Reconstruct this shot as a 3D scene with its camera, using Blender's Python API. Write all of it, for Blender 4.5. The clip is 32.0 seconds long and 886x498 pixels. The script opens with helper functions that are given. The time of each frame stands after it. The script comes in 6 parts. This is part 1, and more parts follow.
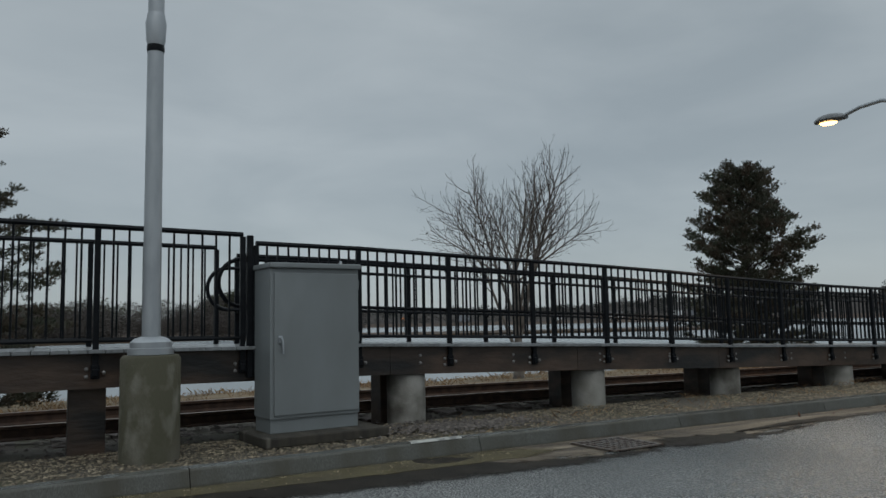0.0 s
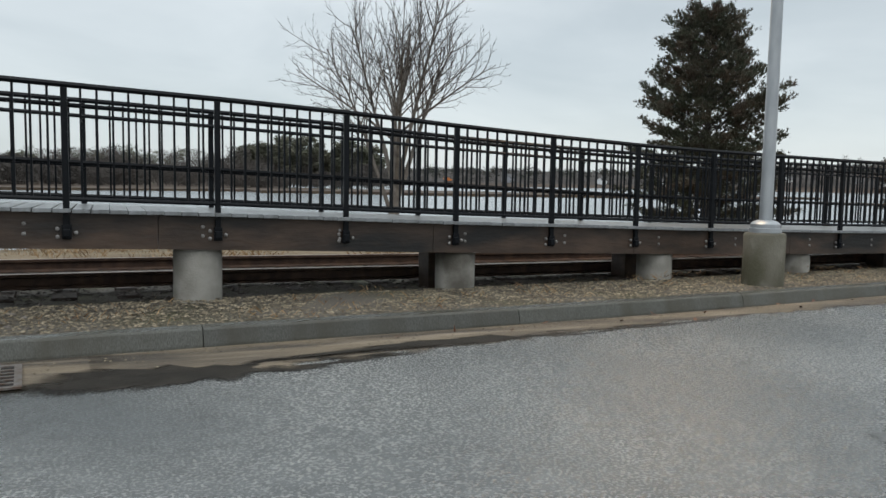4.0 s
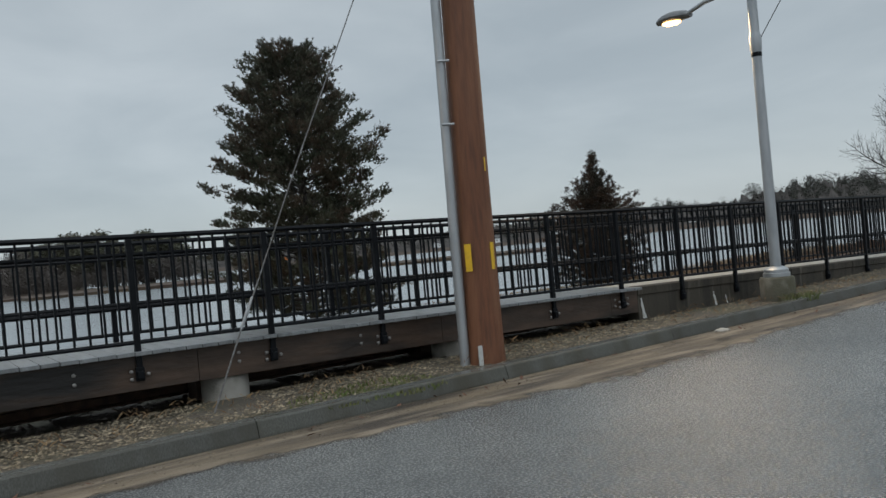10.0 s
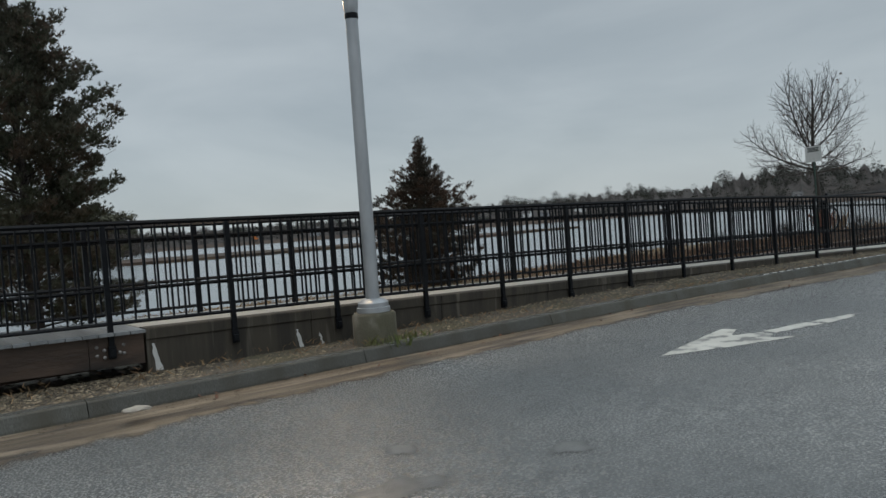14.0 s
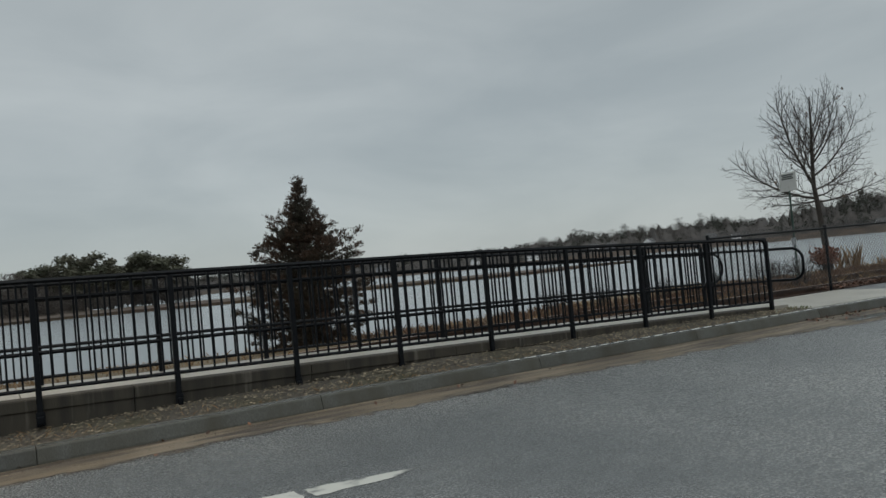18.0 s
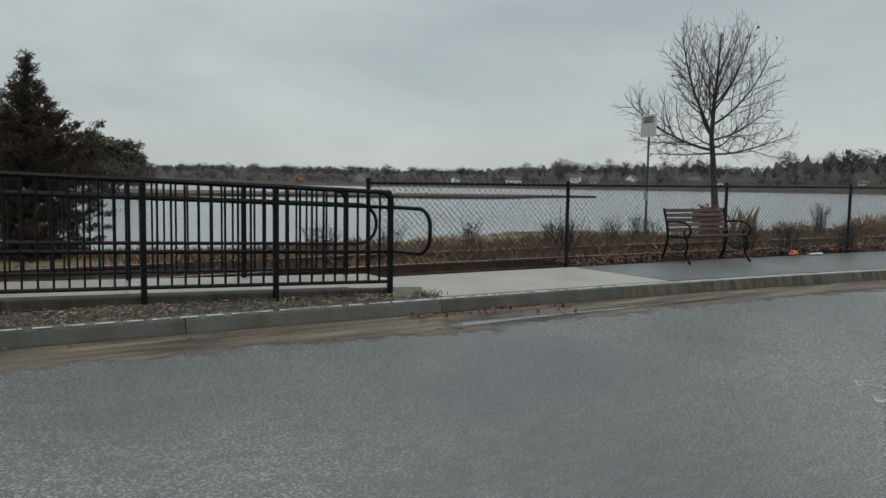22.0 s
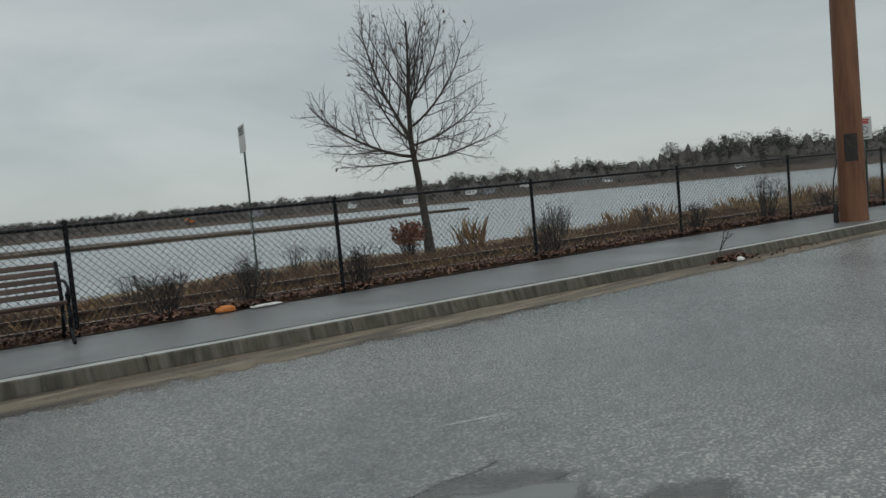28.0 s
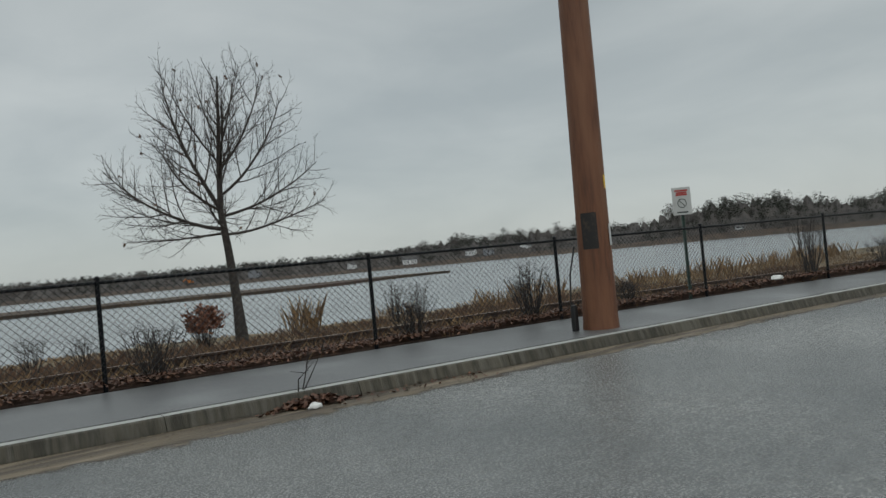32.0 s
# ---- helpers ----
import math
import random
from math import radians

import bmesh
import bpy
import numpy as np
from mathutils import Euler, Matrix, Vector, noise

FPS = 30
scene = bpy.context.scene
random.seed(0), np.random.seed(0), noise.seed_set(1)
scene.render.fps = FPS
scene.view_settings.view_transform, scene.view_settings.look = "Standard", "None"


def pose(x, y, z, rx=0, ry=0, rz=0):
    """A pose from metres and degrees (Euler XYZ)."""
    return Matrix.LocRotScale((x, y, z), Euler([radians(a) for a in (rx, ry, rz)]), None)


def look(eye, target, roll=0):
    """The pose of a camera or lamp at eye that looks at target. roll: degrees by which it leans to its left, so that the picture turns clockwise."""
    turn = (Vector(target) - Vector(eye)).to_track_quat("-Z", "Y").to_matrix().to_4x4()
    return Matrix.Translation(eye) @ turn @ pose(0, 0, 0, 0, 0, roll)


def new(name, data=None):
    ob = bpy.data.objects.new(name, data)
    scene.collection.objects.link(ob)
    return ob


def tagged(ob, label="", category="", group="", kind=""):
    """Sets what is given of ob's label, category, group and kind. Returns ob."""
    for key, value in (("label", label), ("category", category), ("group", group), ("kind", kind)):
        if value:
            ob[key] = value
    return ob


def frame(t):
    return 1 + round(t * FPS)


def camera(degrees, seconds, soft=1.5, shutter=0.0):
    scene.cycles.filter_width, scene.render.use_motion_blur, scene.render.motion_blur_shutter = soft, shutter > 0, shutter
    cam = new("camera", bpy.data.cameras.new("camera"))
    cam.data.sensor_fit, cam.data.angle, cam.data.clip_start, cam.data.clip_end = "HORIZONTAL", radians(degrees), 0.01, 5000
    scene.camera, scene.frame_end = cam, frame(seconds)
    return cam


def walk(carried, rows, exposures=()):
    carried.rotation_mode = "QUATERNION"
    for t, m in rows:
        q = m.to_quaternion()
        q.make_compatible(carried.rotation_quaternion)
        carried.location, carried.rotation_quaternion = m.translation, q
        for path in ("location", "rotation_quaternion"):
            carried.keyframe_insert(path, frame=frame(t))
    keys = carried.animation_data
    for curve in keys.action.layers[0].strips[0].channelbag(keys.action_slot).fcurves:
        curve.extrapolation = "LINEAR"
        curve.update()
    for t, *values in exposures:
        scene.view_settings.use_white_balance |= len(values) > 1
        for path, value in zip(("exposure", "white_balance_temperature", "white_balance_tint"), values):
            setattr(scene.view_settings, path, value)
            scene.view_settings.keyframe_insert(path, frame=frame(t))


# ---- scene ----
cam = camera(60.0, 32.0)
PATH = [
    (0, (1.308, -0.672, 1.15), (2.218, 1.099, 1.344), -1.2),
    (0.5, (2.053, -0.536, 1.171), (2.906, 1.269, 1.287), -1.0),
    (1, (2.816, -0.392, 1.181), (3.584, 1.453, 1.237), 0.4),
    (1.5, (3.49, -0.272, 1.177), (4.12, 1.622, 1.049), 1.7),
    (2, (4.124, -0.163, 1.175), (4.726, 1.729, 0.938), 2.8),
    (2.5, (4.782, -0.085, 1.171), (5.398, 1.793, 0.866), 3.5),
    (3, (5.426, -0.043, 1.161), (6.043, 1.836, 0.866), 3.3),
    (3.5, (6.112, 0.095, 1.15), (6.762, 1.976, 0.95), 2.4),
    (4, (6.808, 0.184, 1.149), (7.607, 2.01, 0.978), 1.0),
    (4.5, (7.472, 0.279, 1.175), (8.446, 2.017, 0.998), 1.5),
    (6.5, (10.861, 0.877, 1.226), (11.659, 2.708, 1.123), 0.6),
    (7, (11.558, 0.946, 1.215), (12.436, 2.742, 1.143), -1.3),
    (7.5, (12.23, 1.042, 1.191), (13.253, 2.755, 1.063), -3.3),
    (8, (12.945, 1.031, 1.187), (14.044, 2.7, 1.103), -4.6),
    (8.5, (13.633, 1.046, 1.187), (14.763, 2.696, 1.131), -5.1),
    (9, (14.36, 1.027, 1.191), (15.516, 2.659, 1.146), -5.3),
    (9.5, (15.055, 1.01, 1.19), (16.194, 2.652, 1.121), -5.4),
    (10, (15.765, 0.966, 1.198), (16.91, 2.605, 1.197), -5.2),
    (10.5, (16.457, 0.928, 1.198), (17.586, 2.579, 1.166), -4.6),
    (11, (17.181, 0.856, 1.194), (18.319, 2.5, 1.213), -4.6),
    (11.5, (17.862, 0.792, 1.197), (19.04, 2.408, 1.169), -4.5),
    (12, (18.624, 0.628, 1.21), (19.795, 2.249, 1.209), -3.8),
    (12.5, (19.312, 0.515, 1.215), (20.43, 2.173, 1.188), -3.9),
    (13, (20.095, 0.383, 1.227), (21.223, 2.034, 1.242), -4.2),
    (13.5, (20.802, 0.297, 1.222), (21.937, 1.943, 1.174), -4.2),
    (14, (21.566, 0.127, 1.217), (22.756, 1.734, 1.163), -4.2),
    (14.5, (22.354, 0.047, 1.219), (23.509, 1.679, 1.168), -4.5),
    (15, (23.153, 0.026, 1.229), (24.271, 1.685, 1.256), -4.1),
    (15.5, (23.882, 0.111, 1.216), (25.021, 1.755, 1.205), -3.4),
    (17.5, (26.912, -0.01, 1.151), (27.977, 1.683, 1.149), -4.6),
    (18, (27.679, -0.156, 1.198), (28.722, 1.55, 1.252), -5.3),
    (18.5, (28.417, -0.291, 1.193), (29.43, 1.434, 1.149), -6.7),
    (19, (29.203, -0.316, 1.201), (30.259, 1.382, 1.217), -6.6),
    (19.5, (29.932, -0.37, 1.206), (31.036, 1.297, 1.206), -6.5),
    (20, (30.706, -0.388, 1.215), (31.86, 1.244, 1.28), -6.3),
    (20.5, (31.455, -0.419, 1.231), (32.621, 1.206, 1.258), -4.5),
    (21, (32.317, -0.298, 1.26), (33.472, 1.335, 1.254), -3.1),
    (21.5, (33.151, -0.076, 1.298), (34.241, 1.6, 1.224), -1.4),
    (22, (33.892, 0.064, 1.293), (34.961, 1.746, 1.126), 0.9),
    (22.5, (34.501, -0.04, 1.3), (35.555, 1.644, 1.069), 1.2),
    (23, (35.11, -0.193, 1.273), (36.144, 1.507, 1.07), -0.8),
    (23.5, (35.759, -0.31, 1.245), (36.696, 1.445, 1.049), -2.5),
    (24, (36.468, -0.401, 1.234), (37.377, 1.375, 1.09), -2.9),
    (24.5, (37.219, -0.451, 1.228), (38.114, 1.332, 1.085), -3.8),
    (25, (37.946, -0.484, 1.231), (38.984, 1.222, 1.123), -5.1),
    (25.5, (38.716, -0.505, 1.239), (39.822, 1.156, 1.104), -4.9),
    (26, (39.477, -0.507, 1.249), (40.699, 1.072, 1.136), -4.7),
    (26.5, (40.221, -0.533, 1.255), (41.464, 1.031, 1.162), -4.7),
    (28.5, (43.2, -0.716, 1.222), (44.481, 0.813, 1.076), -6.3),
    (29, (43.971, -0.849, 1.234), (45.339, 0.605, 1.113), -6.2),
    (29.5, (44.774, -0.963, 1.24), (46.082, 0.545, 1.114), -6.0),
    (30, (45.545, -1.061, 1.246), (46.841, 0.458, 1.138), -5.9),
    (30.5, (46.341, -1.125, 1.259), (47.62, 0.411, 1.187), -5.5),
    (31, (47.1, -1.187, 1.28), (48.391, 0.34, 1.29), -5.3),
    (31.5, (47.872, -1.239, 1.278), (49.091, 0.347, 1.255), -5.0),
    (32, (48.633, -1.325, 1.26), (49.892, 0.228, 1.294), -5.3),
]
walk(cam, [(t, look(eye, target, roll)) for t, eye, target, roll in PATH],
     exposures=[(0, -0.45, 6200, 8), (1.0, -0.35, 6250, 9), (1.6, 0.0, 6450, 10), (2.2, 0.5, 6500, 10), (4.5, 0.36, 6400, 10), (7, 0.03, 6230, 9), (9, -0.1, 6220, 9), (13, -0.2, 6200, 9),
                (15.5, -0.3, 6380, 9), (18, -0.31, 6480, 8), (20, -0.27, 6560, 8), (21.2, -0.24, 6570, 8), (21.9, -0.1, 6580, 8), (23, -0.08, 6600, 9), (24.5, -0.06, 6600, 9), (26.5, -0.16, 6600, 8), (32, -0.18, 6620, 8)])

# ---- light ----
world = bpy.data.worlds.new("overcast_sky")
scene.world = world
world.use_nodes = True
wn, wl = world.node_tree.nodes, world.node_tree.links
wn.clear()
w_out, w_bg = wn.new("ShaderNodeOutputWorld"), wn.new("ShaderNodeBackground")
w_sky = wn.new("ShaderNodeTexSky")
w_sky.sky_type = "NISHITA"
w_sky.sun_disc = False
w_sky.sun_elevation, w_sky.sun_rotation = radians(38), radians(200)
w_tc, w_map, w_noise, w_ramp = wn.new("ShaderNodeTexCoord"), wn.new("ShaderNodeMapping"), wn.new("ShaderNodeTexNoise"), wn.new("ShaderNodeValToRGB")
w_map.inputs["Scale"].default_value = (1.6, 1.6, 5.0)
w_noise.inputs["Scale"].default_value = 1.5
w_noise.inputs["Detail"].default_value = 6.0
w_noise.inputs["Roughness"].default_value = 0.5
w_noise.inputs["Distortion"].default_value = 0.4
w_ramp.color_ramp.elements[0].position, w_ramp.color_ramp.elements[1].position = 0.3, 0.72
w_ramp.color_ramp.elements[0].color = (0.385, 0.425, 0.44, 1)
w_ramp.color_ramp.elements[1].color = (0.55, 0.585, 0.59, 1)
# the cloud deck grows brighter towards the zenith, as under any overcast
w_sep, w_zen = wn.new("ShaderNodeSeparateXYZ"), wn.new("ShaderNodeMapRange")
w_zen.interpolation_type = "SMOOTHSTEP"
w_zen.inputs["From Min"].default_value, w_zen.inputs["From Max"].default_value = 0.36, 0.95
w_zen.inputs["To Min"].default_value, w_zen.inputs["To Max"].default_value = 1.0, 2.3
w_mul, w_mix = wn.new("ShaderNodeMixRGB"), wn.new("ShaderNodeMixRGB")
w_mul.blend_type, w_mul.inputs[0].default_value = "MULTIPLY", 1.0
w_mix.blend_type, w_mix.inputs[0].default_value = "ADD", 0.012
wl.new(w_tc.outputs["Generated"], w_map.inputs["Vector"])
wl.new(w_map.outputs["Vector"], w_noise.inputs["Vector"])
wl.new(w_noise.outputs["Fac"], w_ramp.inputs["Fac"])
wl.new(w_tc.outputs["Generated"], w_sep.inputs[0])
wl.new(w_sep.outputs["Z"], w_zen.inputs["Value"])
wl.new(w_ramp.outputs["Color"], w_mul.inputs[1])
wl.new(w_zen.outputs["Result"], w_mul.inputs[2])
wl.new(w_mul.outputs["Color"], w_mix.inputs[1])
wl.new(w_sky.outputs["Color"], w_mix.inputs[2])
wl.new(w_mix.outputs["Color"], w_bg.inputs["Color"])
w_bg.inputs["Strength"].default_value = 1.0
wl.new(w_bg.outputs["Background"], w_out.inputs["Surface"])

sun = new("sun", bpy.data.lights.new("sun", "SUN"))
sun.data.energy, sun.data.angle, sun.data.color = 0.5, radians(40), (1.0, 0.97, 0.93)
sun.matrix_world = look((0, 0, 40), (9, 26, 0))


# ---- materials ----
def material(name, base=(0.5, 0.5, 0.5), rough=0.6, metal=0.0, second=None, scale=4.0, detail=6.0, mix=(0.35, 0.65),
             third=None, scale3=0.6, mix3=(0.55, 0.7), bump=0.0, bump_scale=60.0, stretch=(1, 1, 1), vary=0.0, rough2=None,
             island=0.0, spec=0.5, emit=None, alpha_noise=None):
    m = bpy.data.materials.new(name)
    m.use_nodes = True
    n, l = m.node_tree.nodes, m.node_tree.links
    p = n["Principled BSDF"]
    p.inputs["Base Color"].default_value = (*base, 1)
    p.inputs["Roughness"].default_value = rough
    p.inputs["Metallic"].default_value = metal
    p.inputs["Specular IOR Level"].default_value = spec
    tc, mp = n.new("ShaderNodeTexCoord"), n.new("ShaderNodeMapping")
    mp.inputs["Scale"].default_value = stretch
    geo = n.new("ShaderNodeNewGeometry")
    l.new(geo.outputs["Position"], mp.inputs["Vector"])
    col = None

    def noise_mask(s, d, lo, hi):
        t, r = n.new("ShaderNodeTexNoise"), n.new("ShaderNodeMapRange")
        t.inputs["Scale"].default_value, t.inputs["Detail"].default_value = s, d
        r.inputs["From Min"].default_value, r.inputs["From Max"].default_value = lo, hi
        l.new(mp.outputs["Vector"], t.inputs["Vector"])
        l.new(t.outputs["Fac"], r.inputs["Value"])
        return r.outputs["Result"]

    if second:
        mx = n.new("ShaderNodeMixRGB")
        mx.inputs[1].default_value, mx.inputs[2].default_value = (*base, 1), (*second, 1)
        mask = noise_mask(scale, detail, *mix)
        l.new(mask, mx.inputs[0])
        col = mx.outputs[0]
        if rough2 is not None:
            rr = n.new("ShaderNodeMapRange")
            rr.inputs["To Min"].default_value, rr.inputs["To Max"].default_value = rough, rough2
            l.new(mask, rr.inputs["Value"])
            l.new(rr.outputs["Result"], p.inputs["Roughness"])
    if third:
        mx3 = n.new("ShaderNodeMixRGB")
        mx3.inputs[1].default_value, mx3.inputs[2].default_value = (*base, 1), (*third, 1)
        if col:
            l.new(col, mx3.inputs[1])
        l.new(noise_mask(scale3, 4.0, *mix3), mx3.inputs[0])
        col = mx3.outputs[0]
    if vary or island:
        hsv, mr = n.new("ShaderNodeHueSaturation"), n.new("ShaderNodeMapRange")
        amount = vary or island
        mr.inputs["To Min"].default_value, mr.inputs["To Max"].default_value = 1 - amount, 1 + amount
        if vary:
            l.new(n.new("ShaderNodeObjectInfo").outputs["Random"], mr.inputs["Value"])
        else:
            l.new(geo.outputs["Random Per Island"], mr.inputs["Value"])
        hsv.inputs["Color"].default_value = (*base, 1)
        if col:
            l.new(col, hsv.inputs["Color"])
        l.new(mr.outputs["Result"], hsv.inputs["Value"])
        col = hsv.outputs[0]
    if col:
        l.new(col, p.inputs["Base Color"])
    if bump:
        t, b = n.new("ShaderNodeTexNoise"), n.new("ShaderNodeBump")
        t.inputs["Scale"].default_value, t.inputs["Detail"].default_value = bump_scale, 4.0
        b.inputs["Strength"].default_value, b.inputs["Distance"].default_value = bump, 0.02
        l.new(mp.outputs["Vector"], t.inputs["Vector"])
        l.new(t.outputs["Fac"], b.inputs["Height"])
        l.new(b.outputs["Normal"], p.inputs["Normal"])
    if emit:
        p.inputs["Emission Color"].default_value = (*emit[:3], 1)
        p.inputs["Emission Strength"].default_value = emit[3]
    return m


ASPHALT = material("wet_asphalt", (0.12, 0.124, 0.123), 0.27, second=(0.43, 0.425, 0.4), scale=62, detail=5, mix=(0.53, 0.69),
                   third=(0.08, 0.086, 0.087), scale3=0.34, mix3=(0.38, 0.68), bump=0.4, bump_scale=62, rough2=0.52, spec=0.75)


def mottle(m, scale, lo, hi, stretch=(1, 1, 1)):
    """Multiplies a material's colour by coarse, uneven wear."""
    n, l = m.node_tree.nodes, m.node_tree.links
    p = n["Principled BSDF"]
    src = p.inputs["Base Color"].links[0].from_socket
    g, mp, t, mr, mul = n.new("ShaderNodeNewGeometry"), n.new("ShaderNodeMapping"), n.new("ShaderNodeTexNoise"), n.new("ShaderNodeMapRange"), n.new("ShaderNodeMixRGB")
    mp.inputs["Scale"].default_value = stretch
    t.inputs["Scale"].default_value, t.inputs["Detail"].default_value, t.inputs["Roughness"].default_value = scale, 8.0, 0.72
    mr.inputs["From Min"].default_value, mr.inputs["From Max"].default_value = 0.32, 0.68
    mr.inputs["To Min"].default_value, mr.inputs["To Max"].default_value = lo, hi
    mul.blend_type, mul.inputs[0].default_value = "MULTIPLY", 1.0
    l.new(g.outputs["Position"], mp.inputs["Vector"])
    l.new(mp.outputs["Vector"], t.inputs["Vector"])
    l.new(t.outputs["Fac"], mr.inputs["Value"])
    l.new(src, mul.inputs[1])
    l.new(mr.outputs["Result"], mul.inputs[2])
    l.new(mul.outputs["Color"], p.inputs["Base Color"])


mottle(ASPHALT, 6.0, 0.72, 1.3, (1, 1.6, 1))
PATH_ASPHALT = material("sidewalk_asphalt", (0.088, 0.091, 0.093), 0.34, second=(0.12, 0.122, 0.124), scale=45, mix=(0.4, 0.7),
                        third=(0.17, 0.175, 0.18), scale3=0.8, mix3=(0.5, 0.72), bump=0.2, bump_scale=90, rough2=0.4, spec=0.7)
SAND = material("gutter_sand", (0.155, 0.12, 0.078), 0.6, second=(0.04, 0.03, 0.021), scale=2.2, mix=(0.38, 0.62), third=(0.235, 0.19, 0.138),
                scale3=3.5, mix3=(0.52, 0.7), stretch=(0.3, 2.2, 1), bump=0.7, bump_scale=45)
OLIVE = material("shallow_olive_puddle", (0.12, 0.1, 0.052), 0.25, second=(0.075, 0.062, 0.034), scale=2.5, mix=(0.4, 0.65), spec=0.5)
MUD = material("dark_wet_silt", (0.016, 0.0135, 0.0105), 0.6, second=(0.032, 0.027, 0.021), scale=5, mix=(0.4, 0.7), bump=0.3, bump_scale=50, spec=0.15)
DAMP = material("damp_crumbled_asphalt", (0.095, 0.097, 0.094), 0.35, second=(0.13, 0.13, 0.125), scale=30, mix=(0.45, 0.65), bump=1.0, bump_scale=40)
FILM = material("thin_water_film", (0.15, 0.152, 0.147), 0.28, second=(0.12, 0.122, 0.118), scale=25, mix=(0.4, 0.6), bump=0.25, bump_scale=60, spec=0.75)
PUDDLE = material("puddle_water", (0.135, 0.137, 0.132), 0.05, second=(0.1, 0.102, 0.098), scale=3, spec=0.75)
GROUND = material("gravel_verge", (0.062, 0.053, 0.043), 0.9, second=(0.1, 0.088, 0.07), scale=28, mix=(0.35, 0.65), third=(0.062, 0.058, 0.03),
                  scale3=1.0, mix3=(0.46, 0.66), bump=0.9, bump_scale=45)
BANK = material("winter_grass_ground", (0.145, 0.105, 0.058), 0.95, second=(0.2, 0.15, 0.09), scale=3.5, mix=(0.35, 0.65),
                third=(0.085, 0.066, 0.036), scale3=0.5, mix3=(0.45, 0.65), bump=1.0, bump_scale=22)
WOODED = material("wooded_hillside", (0.03, 0.027, 0.025), 0.95, second=(0.066, 0.055, 0.048), scale=0.16, mix=(0.36, 0.64), stretch=(1, 1, 0.45), bump=1.0, bump_scale=0.5)
MARSH = material("marsh_grass", (0.09, 0.063, 0.04), 0.95, second=(0.045, 0.033, 0.024), scale=0.3, mix=(0.36, 0.6), third=(0.075, 0.048, 0.036),
                 scale3=0.03, mix3=(0.5, 0.6), bump=0.6, bump_scale=3)
FIELD = material("distant_land", (0.05, 0.036, 0.027), 0.95, second=(0.078, 0.055, 0.039), scale=0.12, mix=(0.4, 0.6), bump=1.0, bump_scale=0.8)
PEBBLE = material("pebbles", (0.09, 0.073, 0.048), 0.8, second=(0.225, 0.187, 0.13), scale=9, mix=(0.42, 0.66), island=0.75)
BALLAST = material("track_ballast", (0.07, 0.06, 0.053), 0.9, second=(0.11, 0.095, 0.084), scale=12, mix=(0.4, 0.6), island=0.5)
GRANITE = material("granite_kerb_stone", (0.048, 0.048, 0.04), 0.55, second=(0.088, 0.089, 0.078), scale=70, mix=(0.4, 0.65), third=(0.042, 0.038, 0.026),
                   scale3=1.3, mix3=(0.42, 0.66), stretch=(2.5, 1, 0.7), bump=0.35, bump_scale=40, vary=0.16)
CONCRETE = material("weathered_concrete", (0.28, 0.27, 0.245), 0.75, second=(0.18, 0.17, 0.148), scale=3.4, mix=(0.4, 0.65), third=(0.075, 0.068, 0.055),
                    scale3=1.7, mix3=(0.5, 0.66), bump=0.3, bump_scale=50)
WALL_CONCRETE = material("stained_wall_concrete", (0.05, 0.043, 0.032), 0.8, second=(0.026, 0.023, 0.018), scale=1.7, mix=(0.4, 0.62), third=(0.11, 0.1, 0.08),
                         scale3=2.6, mix3=(0.58, 0.72), stretch=(4.5, 1, 0.35), bump=0.35, bump_scale=40)
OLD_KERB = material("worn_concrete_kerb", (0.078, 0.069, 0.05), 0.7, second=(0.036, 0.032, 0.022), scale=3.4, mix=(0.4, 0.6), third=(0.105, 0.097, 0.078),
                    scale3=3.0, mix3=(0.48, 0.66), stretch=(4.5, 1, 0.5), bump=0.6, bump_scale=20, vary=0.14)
# the two kerb tops: skylight on the upper faces is put into a paler colour
GRANITE_TOP_LIT = material("granite_kerb_top_painted_lit", (0.085, 0.087, 0.08), 0.2, second=(0.125, 0.127, 0.118), scale=40, mix=(0.4, 0.65), third=(0.075, 0.074, 0.06), scale3=1.6, mix3=(0.44, 0.66), bump=0.12, bump_scale=60, spec=0.75)
KERB_TOP_LIT = material("pale_worn_kerb_top_painted_lit", (0.33, 0.335, 0.32), 0.5, second=(0.22, 0.22, 0.2), scale=4, mix=(0.45, 0.7), bump=0.3, bump_scale=60)
MOSSY = material("mossy_concrete_base", (0.125, 0.115, 0.09), 0.8, second=(0.066, 0.062, 0.037), scale=2.6, mix=(0.38, 0.62), third=(0.19, 0.18, 0.15),
                 scale3=4.5, mix3=(0.55, 0.75), stretch=(1, 1, 0.6), bump=0.4, bump_scale=45)
SLAB = material("sidewalk_concrete", (0.38, 0.36, 0.315), 0.38, second=(0.3, 0.283, 0.245), scale=1.7, mix=(0.4, 0.7), bump=0.15, bump_scale=90, vary=0.05)
BEAM = material("dark_stained_timber", (0.043, 0.027, 0.0185), 0.5, second=(0.078, 0.049, 0.033), scale=4, mix=(0.4, 0.68), stretch=(0.6, 1, 2.0), bump=0.3,
                bump_scale=14, third=(0.008, 0.007, 0.0065), scale3=1.5, mix3=(0.47, 0.66))
DECK = material("wet_grey_deck_boards", (0.205, 0.217, 0.225), 0.3, second=(0.15, 0.157, 0.162), scale=7, mix=(0.4, 0.65), stretch=(3, 0.3, 1), bump=0.2,
                bump_scale=20, vary=0.15)
BLACK = material("black_painted_steel", (0.005, 0.006, 0.008), 0.38, second=(0.009, 0.0105, 0.013), scale=14, mix=(0.45, 0.7), spec=0.14)
